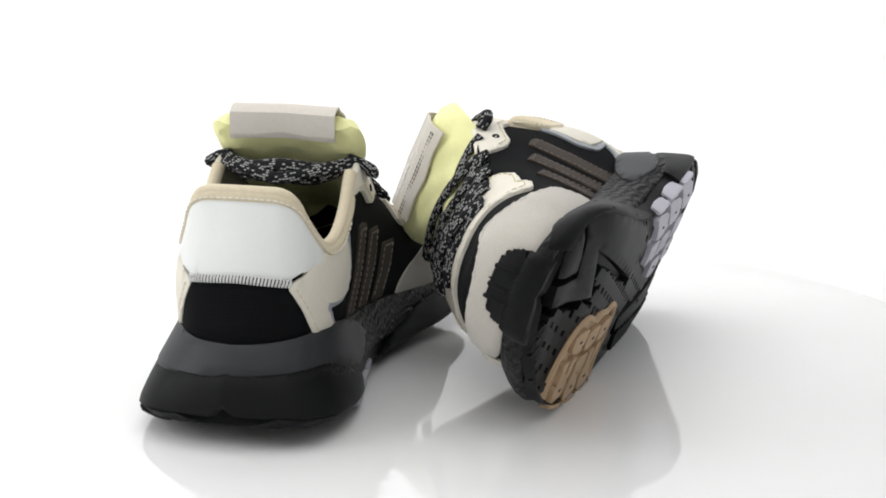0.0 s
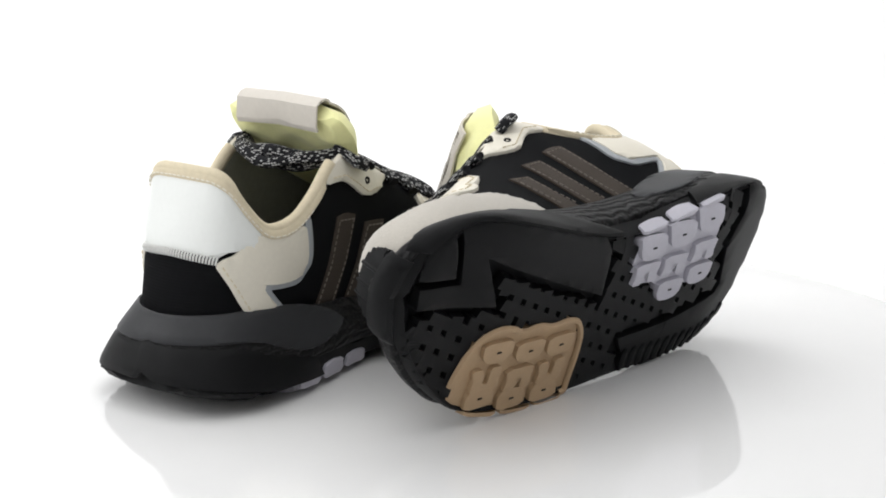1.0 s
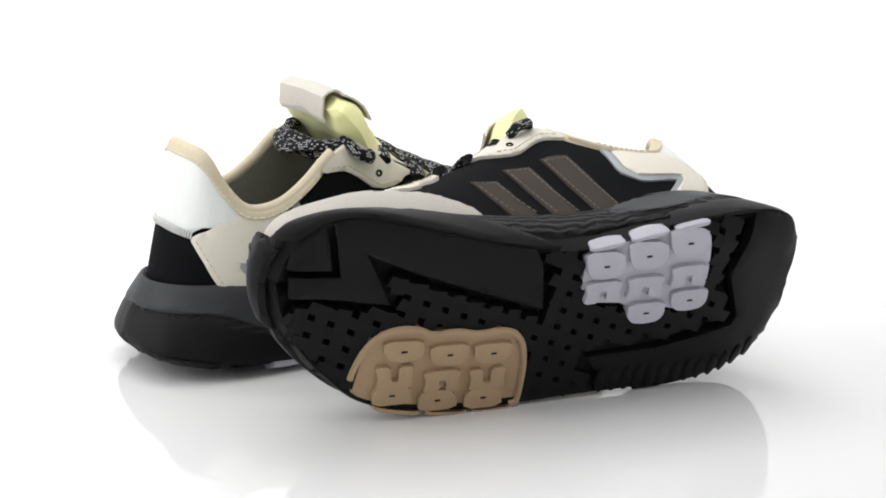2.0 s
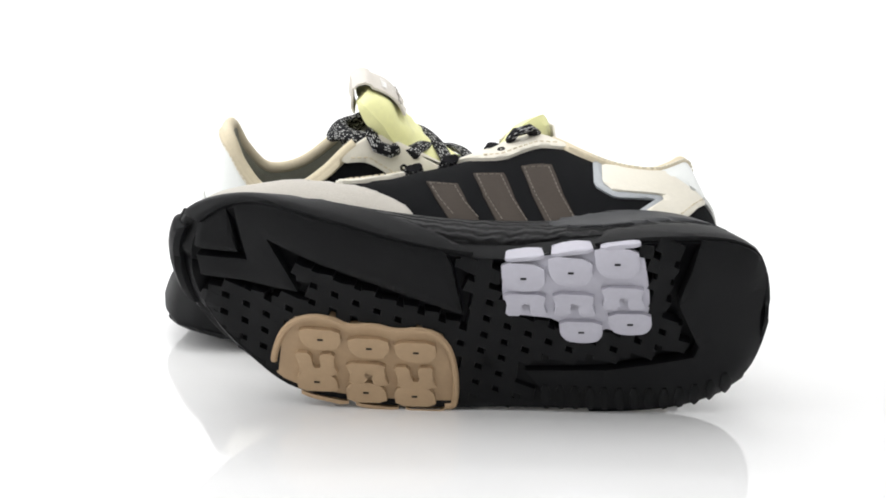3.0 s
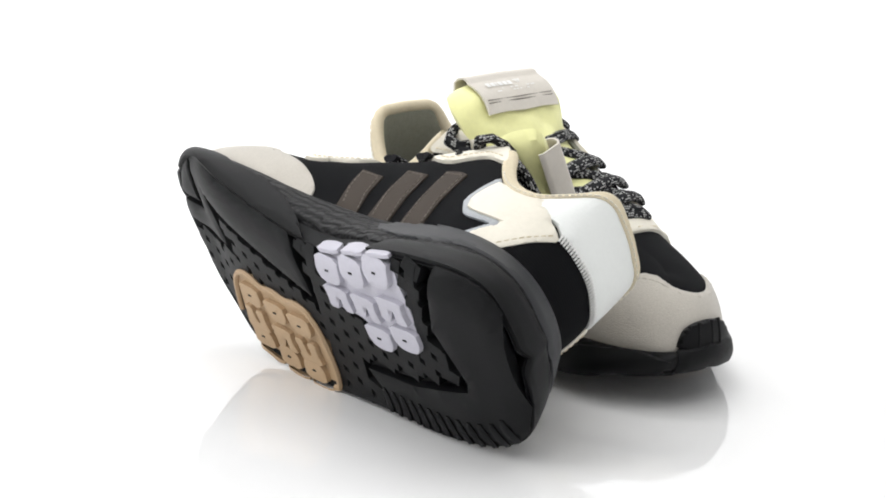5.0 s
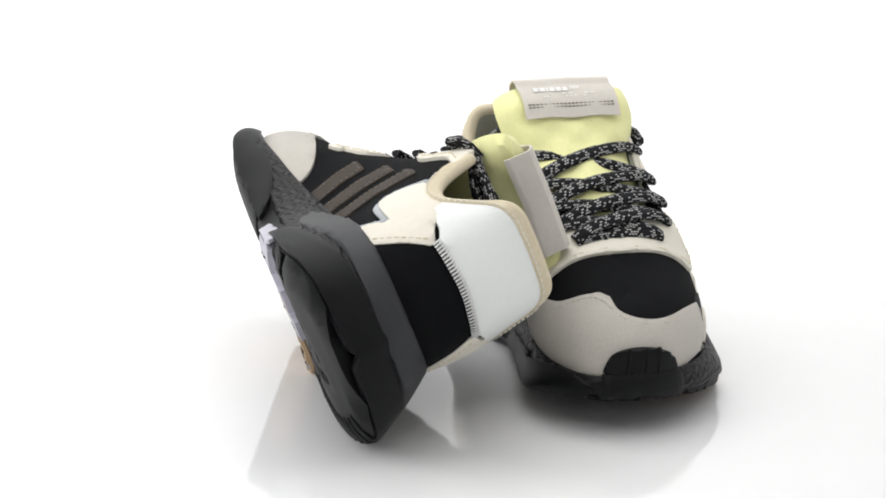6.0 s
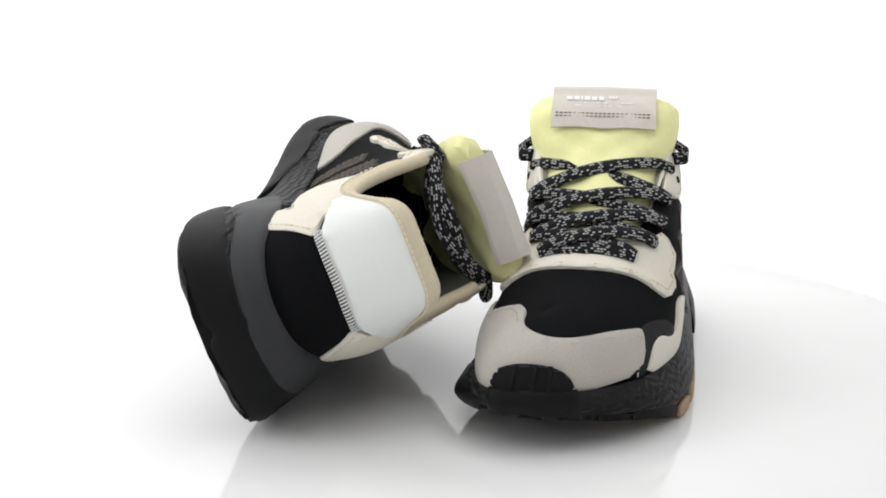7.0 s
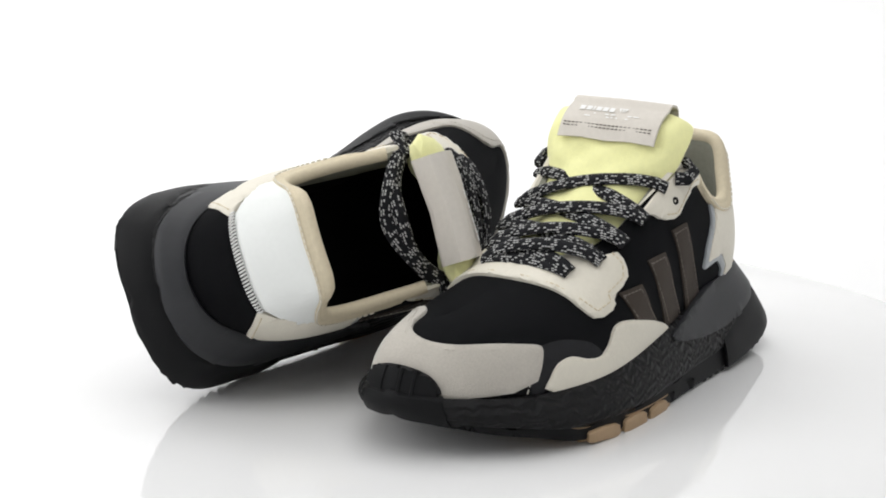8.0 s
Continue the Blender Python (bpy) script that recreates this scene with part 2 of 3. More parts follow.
# x, x of the upper edge, its m on the lateral and the medial side, its height
TOP = [(0.2995, 0.270, 0.018, 0.018, 0.0585), (0.294, 0.268, 0.017, 0.017, 0.059), (0.28, 0.261, 0.013, 0.013, 0.0615), (0.25, 0.240, 0.008, 0.008, 0.068),
       (0.225, 0.222, 0.002, 0.002, 0.0755), (0.210, 0.210, -0.015, 0.013, 0.079), (0.19, 0.19, -0.027, 0.024, 0.087), (0.17, 0.17, -0.031, 0.027, 0.097),
       (0.15, 0.150, -0.034, 0.030, 0.1080), (0.13, 0.130, -0.036, 0.033, 0.1160), (0.118, 0.118, -0.037, 0.034, 0.1085), (0.105, 0.106, -0.037, 0.035, 0.097),
       (0.09, 0.092, -0.037, 0.035, 0.087), (0.075, 0.078, -0.036, 0.034, 0.0835), (0.062, 0.068, -0.034, 0.032, 0.0865), (0.052, 0.0590, -0.0285, 0.0280, 0.098),
       (0.044, 0.0540, -0.0245, 0.024, 0.1085), (0.037, 0.0517, -0.0190, 0.0185, 0.1130), (0.032, 0.0507, -0.009, 0.009, 0.1138), (0.0305, 0.0502, 0.0, 0.0, 0.114)]
sole_m = loop_spline(SOLE, SX, SR, 1, 2)
foot_m = loop_spline(FEET, UX, UR, 1, 2)
top_x = loop_spline(TOP, UX, UR, 1, 1)
top_m = loop_spline(TOP, UX, UR, 2, 3)
top_z = loop_spline(TOP, UX, UR, 4, 4)
foot_z = spline([(0.006, 0.0405), (0.05, 0.040), (0.1, 0.037), (0.15, 0.033), (0.2, 0.0275), (0.25, 0.0240), (0.28, 0.0250), (0.308, 0.0272)])
bottom_z = spline([(0.0, 0.013), (0.018, 0.0092), (0.034, 0.0055), (0.055, 0.0013), (0.075, 0.0), (0.13, 0.0), (0.19, 0.0), (0.215, 0.0008), (0.235, 0.0020), (0.25, 0.0038), (0.268, 0.0075), (0.285, 0.0088), (0.296, 0.0104), (0.312, 0.0130)])


bevel_medial = spline([(0.0, 0.0035), (0.05, 0.0055), (0.09, 0.0045), (0.16, 0.0040), (0.22, 0.0040), (0.26, 0.0030), (0.312, 0.0030)])
bevel_lateral = spline([(0.0, 0.0025), (0.04, 0.0045), (0.06, 0.0030), (0.09, 0.0005), (0.27, 0.0003), (0.30, 0.0030), (0.312, 0.0040)])


def tread_z(x, m):
    """Height of the tread: the toe springs up, more so on the medial side, and the edges are rounded off."""
    k = min(1.0, max(0.0, (x - 0.22) / 0.06))
    z = bottom_z(x) + 0.070 * m * k * k * (3 - 2 * k)
    a = turn_of(x, False, SX, SR)
    for d, rise in ((m - sole_m(a), bevel_lateral), (sole_m(TWO_PI - a) - m, bevel_medial)):
        if d < 0.014:
            z += rise(x) * (1 - max(0.0, d) / 0.014) ** 2
    return z


def upper_point(T, u):
    """A point of the upper: T round the foot from the toe, u from the sole (0) to the upper edge (1)."""
    T = T % TWO_PI
    x = UX + UR * math.cos(T)
    bx, foot, bz = x, foot_m(T), foot_z(x)
    tx, tm, tz = top_x(T), top_m(T), top_z(T)
    k = min(1.0, max(0.0, (0.21 - x) / 0.08)) * 0.62     # straighter walls round the ankle
    s, c = math.sin(u * math.pi / 2), math.cos(u * math.pi / 2)
    fs, fc = s * (1 - k) + u * k, c * (1 - k) + (1 - u) * k
    back = max(0.0, 1 - (x - 0.0305) / 0.04)              # the heel curves in over the collar
    bulge = 0.004 * math.sin(math.pi * u) * (1 - back)
    side = -1.0 if T < math.pi else 1.0
    px = tx + (bx - tx) * fc + back * 0.002 * math.sin(math.pi * u)
    return Vector((px, tm + (foot - tm) * fc + side * bulge * min(1.0, (0.2995 - x) / 0.05), bz + (tz - bz) * fs))


class Shoe:
    """One shoe; side is +1 where the medial side is the shoe's left."""

    def __init__(self, side):
        self.side = side

    def w(self, p):
        return Vector((p[0], p[1] * self.side, p[2]))

    def upper(self, T, u):
        e = 0.004
        p = upper_point(T, u)
        a = upper_point(T + e, u) - upper_point(T - e, u)
        u0, u1 = max(0.0, u - e), min(1.0, u + e)
        b = upper_point(T, u1) - upper_point(T, u0)
        n = b.cross(a)
        if n.length < 1e-12:
            n = Vector((0, 0, 1))
        n.normalize()
        if n.dot(p - Vector((min(max(p.x, 0.06), 0.25), 0.004, 0.045))) < 0:
            n = -n
        return self.w(p), self.w(n)

    def u_at(self, T, z):
        lo, hi = 0.0, 1.0
        for _ in range(22):
            mid = (lo + hi) / 2
            if upper_point(T, mid).z < z:
                lo = mid
            else:
                hi = mid
        return (lo + hi) / 2

    def xz(self, pts, medial):
        """Side-view points (x, z) as coordinates of the upper."""
        out = []
        for x, z in pts:
            T = TM(x) if medial else TL(x)
            out.append((T, self.u_at(T, z)))
        return out

    def sole_side(self, T, v):
        """The sole's side wall: v from the tread edge (0) to the upper (1)."""
        x = SX + SR * math.cos(T)
        m = sole_m(T)
        z0 = tread_z(x, m)
        fx, fm, fz = UX + UR * math.cos(T), foot_m(T), foot_z(x) + 0.0015
        # lip just outside the upper
        nx, nm = math.cos(T), math.sin(T) * -1.0
        fx, fm = fx + nx * 0.0025, fm + nm * 0.0025
        s = v * v * (3 - 2 * v)
        k = 0.35 * v + 0.65 * s
        heel = min(1.0, max(0.0, (0.11 - x) / 0.05))
        k = k * (1 - heel) + v * heel      # straight slanted wall at the heel
        bul = (0.0015 + 0.0018 * min(1.0, max(0.0, (x - 0.21) / 0.05))) * math.sin(math.pi * v)
        return Vector((x + (fx - x) * k + nx * bul, m + (fm - m) * k + nm * bul, z0 + (fz - z0) * v))

    def sole(self, T, v):
        e = 0.005
        p = self.sole_side(T, v)
        a = self.sole_side(T + e, v) - self.sole_side(T - e, v)
        b = self.sole_side(T, v + e) - self.sole_side(T, v - e)
        n = b.cross(a).normalized()
        if n.dot(Vector((math.cos(T), -math.sin(T), 0))) < 0:
            n = -n
        return self.w(p), self.w(n)

    def under(self, x, m):
        """The tread face."""
        e = 0.002
        z = tread_z(x, m)
        sx = (tread_z(x + e, m) - tread_z(x - e, m)) / (2 * e)
        sm = (tread_z(x, m + e) - tread_z(x, m - e)) / (2 * e)
        return self.w(Vector((x, m, z + 0.003))), self.w(Vector((sx, sm, -1)).normalized())


def inside_sole(x, m, inset):
    if not 0.018 < x < 0.294:
        return False
    a = turn_of(x, False, SX, SR)
    return sole_m(a) + inset < m < sole_m(TWO_PI - a) - inset


def sole_edge(x0, x1, medial, inset, n=8):
    out = []
    for k in range(n + 1):
        x = x0 + (x1 - x0) * k / n
        a = turn_of(x, medial, SX, SR)
        out.append((x, sole_m(a) + (-inset if medial else inset)))
    return out


def build_sole(sh, root):
    ring = [k * TWO_PI / 144 for k in range(144)]
    # rubber outsole
    bm = bmesh.new()
    rows = []
    for inset, v in ((0.008, None), (0.0006, None), (0.0, 0.05), (0.0, 0.30)):
        row = []
        for T in ring:
            if v is None:
                p = sh.sole_side(T, 0.0)
                q = Vector((SX + (p.x - SX) * (1 - inset / 0.14), p.y * (1 - inset / 0.05), p.z + (0.0040 if inset > 0.005 else -0.0002)))
            else:
                q = sh.sole_side(T, v)
                if v > 0.2:
                    q.z += 0.0015 * math.sin(T * 19) * (1 if math.cos(T) > -0.2 else 0.3)
            row.append(sh.w(q))
        rows.append(row)
    vs = grid_mesh(bm, rows, closed=True)
    inner = vs[0]
    h = len(inner) // 2
    for i in range(1, h):
        bm.faces.new((inner[i], inner[(i + 1)], inner[-(i + 1)], inner[-i])) if i + 1 < len(inner) - i - 1 else None
    bm.faces.new((inner[0], inner[1], inner[-1]))
    outsole = part("outsole", bm, M_RUBBER, root, "black moulded rubber outsole")
    # foam midsole
    bm = bmesh.new()
    rows = [[sh.sole(T, v)[0] + sh.sole(T, v)[1] * off for T in ring]
            for v, off in ((0.27, -0.002), (0.30, 0.0008), (0.36, 0.0020), (0.5, 0.0025), (0.65, 0.0022), (0.8, 0.0016), (0.92, 0.0012), (1.0, 0.0), (1.03, -0.003))]
    grid_mesh(bm, rows, closed=True)
    midsole = part("midsole", bm, M_FOAM, root, "black foam midsole with wrinkled texture")
    # moulded heel clip, rising to a hump on both sides
    def band(vx):
        return [(turn_of(x, md, SX, SR), v) for x, md, v in vx]
    low = [(0.150, False, 0.86), (0.145, False, 0.75), (0.12, False, 0.60), (0.105, False, 0.55), (0.085, False, 0.53), (0.06, False, 0.53), (0.03, False, 0.57), (0.0161, False, 0.63),
           (0.03, True, 0.68), (0.05, True, 0.69), (0.060, True, 0.60), (0.075, True, 0.47), (0.090, True, 0.43), (0.107, True, 0.50)]
    high = [(0.118, True, 0.68), (0.110, True, 0.84), (0.098, True, 0.98), (0.075, True, 1.10), (0.05, True, 1.12), (0.03, True, 1.10), (0.0161, False, 1.10),
            (0.03, False, 1.10), (0.05, False, 1.10), (0.075, False, 1.12), (0.1, False, 1.15), (0.115, False, 1.08), (0.132, False, 0.98), (0.150, False, 0.92)]
    poly = rounded(band(low) + band(high), 2)
    part("heel_clip", patch(sh.sole, poly, 0.0012, 0.0022, 48, 8), M_CLIP, root, "charcoal moulded heel clip")
    # smooth rubber below the clip and the wrapped medial forefoot
    heel = band([(0.10, False, 0.02), (0.05, False, 0.02), (0.0161, False, 0.02), (0.05, True, 0.02), (0.10, True, 0.02),
                 (0.092, True, 0.32), (0.07, True, 0.42), (0.04, True, 0.62), (0.0161, False, 0.60), (0.04, False, 0.58), (0.07, False, 0.57), (0.098, False, 0.40)])
    part("heel_wrap", patch(sh.sole, heel, 0.0016, 0.0014, 40, 6), M_RUBBER, outsole)
    wrap = [(turn_of(x, True, SX, SR), v) for x, v in ((0.158, 0.02), (0.20, 0.02), (0.25, 0.02), (0.2880, 0.02), (0.2900, 0.62), (0.280, 0.85), (0.270, 0.80), (0.266, 0.88),
                                                      (0.245, 0.84), (0.232, 0.70), (0.229, 0.80), (0.205, 0.72), (0.192, 0.52), (0.188, 0.60), (0.172, 0.34))]
    part("forefoot_wrap", patch(sh.sole, wrap, 0.0014, 0.0018, 30, 8), M_RUBBER, outsole)
    return outsole, midsole


def plate(sh, poly, top, lift=0.0, nu=14, nv=8, edge=0.55):
    """A raised panel on the tread face; top: how far it stands out."""
    return patch(lambda x, m: sh.under(x, m), poly, lift, top, nu, nv, edge, root=0.0032)


def build_tread(sh, outsole):
    fore = [(0.2905, 0.0180), (0.2425, 0.0145), (0.2560, 0.0425), (0.1630, 0.0050), (0.1680, 0.032)] + sole_edge(0.172, 0.2720, True, 0.0004, 12) + [(0.2668, 0.0285), (0.2915, 0.0290)]
    part("tread_panel", plate(sh, fore, 0.0034, nu=24, nv=12, edge=0.8), M_RUBBER, outsole)
    tip = [(0.2920, 0.0332), (0.2712, 0.0322)] + sole_edge(0.2755, 0.2895, True, 0.0004, 5)
    part("tread_panel", plate(sh, tip, 0.0034, nu=10, nv=8, edge=0.8), M_RUBBER, outsole)
    heel = [(0.0525, 0.040), (0.0597, 0.0135), (0.0485, -0.0145), (0.0505, -0.0200), (0.0933, -0.0278), (0.1325, -0.0292), (0.1235, -0.041)]
    heel += sole_edge(0.121, 0.0195, False, 0.0006, 16) + sole_edge(0.0195, 0.0505, True, 0.0006, 12)
    part("tread_panel", plate(sh, heel, 0.0036, nu=20, nv=14, edge=0.8), M_RUBBER, outsole)
    # ribs on the lateral heel edge
    bm = bmesh.new()
    for k in range(13):
        x = 0.034 + k * 0.0073
        a = sole_m(turn_of(x, False, SX, SR))
        r = rounded([(x - 0.0024, a + 0.0005), (x + 0.0024, a + 0.0005), (x + 0.0030, a + 0.015), (x - 0.0018, a + 0.015)], 1)
        for w in (plate(sh, r, 0.0016, 0.0032, 2, 2),):
            me = bpy.data.meshes.new("tmp")
            w.to_mesh(me)
            bm.from_mesh(me)
            bpy.data.meshes.remove(me)
            w.free()
    part("edge_ribs", bm, M_RUBBER, outsole)
    # tan and lilac pads with their lugs
    tan = [(0.2570, -0.0330), (0.2560, -0.0235), (0.2500, -0.0069), (0.2390, 0.0008), (0.2262, 0.0000), (0.2188, -0.0050), (0.2063, -0.0025), (0.1955, -0.0065),
           (0.1830, -0.0040), (0.1722, -0.0092), (0.1667, -0.0258), (0.1665, -0.0515)] + sole_edge(0.17, 0.2545, False, 0.0003, 8)
    pad = part("tread_pad", plate(sh, tan, 0.0023, 0.0, 22, 14, edge=0.9), M_TAN, outsole, "tan gum rubber tread pad")
    rim = rounded(tan, 2)
    bm = bmesh.new()
    pts = [sh.under(x, m) for x, m in rim[:len(rim) * 12 // len(tan)]]
    tube(bm, [p + n * 0.0030 for p, n in pts], 0.0017, 6, ups=[n for p, n in pts])
    part("rim", bm, M_TAN, pad)
    lil = [(0.1440, 0.0355), (0.112, 0.0405), (0.0785, 0.0455), (0.0750, 0.0300), (0.0730, 0.0130), (0.0735, 0.0006), (0.0810, -0.0052), (0.0890, -0.0035), (0.0951, -0.0019),
           (0.1010, -0.0088), (0.1076, -0.0102), (0.1130, -0.0040), (0.1170, 0.0030), (0.1290, 0.0045), (0.1417, 0.0055), (0.1440, 0.0150)]
    pad2 = part("tread_pad", plate(sh, rounded(lil, 1), 0.0021, 0.0, 18, 12, edge=0.9), M_LILAC, outsole, "lilac-grey rubber tread pad")

    def lug(kind, x, m, lx, lm, skew, parent, mat):
        """D-shaped or U-shaped tread lug; D lugs carry a small painted slot."""
        s = []
        if kind == "d":
            s = [(-1, 0.9), (-1, -0.25), (-0.7, -0.85), (0, -1.0), (0.7, -0.85), (1, -0.25), (1, 0.9)]
        elif kind == "D":
            s = [(-1, -0.9), (-1, 0.25), (-0.7, 0.85), (0, 1.0), (0.7, 0.85), (1, 0.25), (1, -0.9)]
        else:
            s = [(-1, 0.95), (-0.85, 0.0), (-1, -0.95), (-0.2, -0.95), (-0.2, 0.3), (0.2, 0.3), (0.2, -0.95), (1, -0.95), (0.85, 0.0), (1, 0.95)]
            if kind == "U":
                s = [(a, -b) for a, b in s]
        poly = rounded([(x + a * lx + skew * b * lm, m + b * lm) for a, b in s], 1, 0.2)
        lg = part("lug", plate(sh, poly, 0.0028, 0.0022, 12 if kind in "uU" else 7, 7, edge=0.92), mat, parent)
        # a black bar on the lug top paints the shade of a small slot
        if kind in "dD":
            p, n = sh.under(x, m)
            bm = bmesh.new()
            q = p + n * 0.0049
            tube(bm, [q + Vector((-0.0014, 0, 0)), q, q + Vector((0.0014, 0, 0))], 0.0006, 6)
            part("slot_shade", bm, M_RUBBER, lg)
        return lg

    for kind, x, m in (("d", 0.2325, -0.0122), ("d", 0.2088, -0.0163), ("d", 0.1858, -0.0178), ("U", 0.2352, -0.0282), ("u", 0.2102, -0.0330),
                       ("U", 0.1865, -0.0342), ("D", 0.2355, -0.0392), ("D", 0.2112, -0.0448), ("D", 0.1870, -0.0460)):
        lug(kind, x, m, 0.0100, 0.0072 if kind in "uU" else 0.0066, 0.12, pad, M_TAN)
    for kind, x, m in (("D", 0.1338, 0.0278), ("D", 0.1113, 0.0318), ("D", 0.0895, 0.0368), ("u", 0.1327, 0.0130), ("u", 0.1094, 0.0135),
                       ("u", 0.0862, 0.0180), ("d", 0.1055, -0.0026), ("d", 0.0823, 0.0028)):
        flip = {"D": "d", "d": "D"}.get(kind, kind)
        lug(flip if kind != "d" else "d", x, m, 0.0103, 0.0068, 0.1, pad2, M_LILAC)
    # the pads' lugs turned up over the edge of the sole
    for xa, xb, md, top, mat, owner in ((0.172, 0.192, False, 0.17, M_TAN, pad), (0.195, 0.217, False, 0.20, M_TAN, pad), (0.220, 0.244, False, 0.20, M_TAN, pad),
                                        (0.079, 0.098, True, 0.15, M_LILAC, pad2), (0.101, 0.121, True, 0.17, M_LILAC, pad2), (0.124, 0.143, True, 0.15, M_LILAC, pad2)):
        q = [(turn_of(x, md, SX, SR), v) for x, v in ((xa, -0.08), (xb, -0.08), (xb - 0.001, top * 0.8), ((xa + xb) / 2, top), (xa + 0.001, top * 0.8))]
        part("side_lug", patch(sh.sole, rounded(q, 1, 0.15), 0.0006, 0.0012, 6, 4), mat, owner)
    # lattice of bars with recessed quads between them over the rest of the tread
    bm = bmesh.new()
    gaps = ((fore, 0.0044), (tip, 0.0044), (heel, 0.0052), (tan, 0.0004), (lil, 0.0004))
    for ang, pitch, half, phase in ((24, 0.0096, 0.0032, 0.001), (98, 0.0106, 0.0034, 0.003)):
        d = Vector((math.cos(radians(ang)), math.sin(radians(ang)), 0))
        n = Vector((-d.y, d.x, 0))
        for k in range(-40, 41):
            run = []
            for j in range(-110, 111):
                q = Vector((0.16, 0, 0)) + n * (k * pitch + phase) + d * (j * 0.0018)
                ok = inside_sole(q.x, q.y, 0.0015) and q.x < 0.2925 and not any(in_poly(q.x, q.y, w, g) for w, g in gaps)
                if ok:
                    run.append(q)
                if (not ok or j == 110) and run:
                    if len(run) > 1:
                        rows = []
                        for q2 in run:
                            pts = []
                            for o, h in ((-1.25, -0.0028), (-1.0, 0.0024), (1.0, 0.0024), (1.25, -0.0028)):
                                p_, nn = sh.under(q2.x + n.x * half * o, q2.y + n.y * half * o)
                                pts.append(p_ + nn * h)
                            rows.append(pts)
                        vs = grid_mesh(bm, rows)
                        bm.faces.new(vs[0])
                        bm.faces.new(vs[-1][::-1])
                    run = []
    tagged(part("tread_lattice", bm, M_RUBBER, outsole, "black rubber lattice tread with recessed quads", smooth=False), kind="stuff")


def in_poly(x, y, poly, pad):
    hit = False
    n = len(poly)
    for i in range(n):
        (x1, y1), (x2, y2) = poly[i], poly[(i + 1) % n]
        if (y1 > y) != (y2 > y) and x < (x2 - x1) * (y - y1) / (y2 - y1) + x1:
            hit = not hit
        L = math.hypot(x2 - x1, y2 - y1) or 1e-9
        t = max(0, min(1, ((x - x1) * (x2 - x1) + (y - y1) * (y2 - y1)) / L / L))
        if math.hypot(x - x1 - t * (x2 - x1), y - y1 - t * (y2 - y1)) < pad:
            return True
    return hit


def stitches(sh, line, lift, parent, mat=None, r=0.0004, gap=0.0032):
    """Short stitches along a line of the upper's coordinates."""
    pts = [sh.upper(a, b) for a, b in line]
    pts = [p + n * lift for p, n in pts]
    bm = bmesh.new()
    for a, b in zip(pts[:-1], pts[1:]):
        L = (b - a).length
        k = max(1, round(L / gap))
        for i in range(k):
            s, e = a.lerp(b, (i + 0.15) / k), a.lerp(b, (i + 0.80) / k)
            tube(bm, [s, s.lerp(e, 0.5), e], r, 4)
    return part("stitching", bm, mat or M_THREAD, parent)


def build_upper(sh, root):
    NT = 128
    ring = [k * TWO_PI / NT for k in range(NT)]
    bm = bmesh.new()
    grid_mesh(bm, [[sh.upper(T, u)[0] for T in ring] for u in [k / 18 for k in range(19)]], closed=True)
    upper = part("upper", bm, M_TEXTILE, root, "black nylon textile upper")
    # lining: the inner side of the ankle and the insole
    bm = bmesh.new()
    lo, hi = TL(0.20), TWO_PI + TM(0.20)
    ts = [lo + (hi - lo) * k / 90 for k in range(91)]
    rows = []
    for u, off in ((1.0, 0.0), (0.99, 0.0035), (0.9, 0.005), (0.75, 0.006), (0.32, 0.006), (0.2, 0.006), (0.1, 0.006), (0.03, 0.006)):
        row = []
        for T in ts:
            p, n = sh.upper(T, u)
            row.append(p - Vector((n.x, n.y, 0)) * off)
        rows.append(row)
    grid_mesh(bm, rows[:5])
    part("lining", bm, M_LINING, root, "grey-green padded collar lining")
    # same lining further down, coloured black for the shade deep in the shoe
    bm = bmesh.new()
    grid_mesh(bm, rows[4:])
    part("shaded_lower_lining", bm, M_TEXTILE, root, "lower part of the lining, coloured black for the shade inside")
    bm = bmesh.new()
    rows = []
    for k in range(20):
        x = 0.037 + 0.22 * k / 19
        a = foot_m(TL(x)) * 0.93
        b = foot_m(TM(x)) * 0.93
        rows.append([sh.w((x, a + (b - a) * j / 8, foot_z(x) + 0.004 + 0.003 * (j / 4 - 1) ** 2)) for j in range(9)])
    grid_mesh(bm, rows)
    part("insole", bm, M_TEXTILE, root, "black fabric insole")
    return upper


def joined(list_of_bm):
    out = bmesh.new()
    for w in list_of_bm:
        me = bpy.data.meshes.new("tmp")
        w.to_mesh(me)
        out.from_mesh(me)
        bpy.data.meshes.remove(me)
        w.free()
    return out


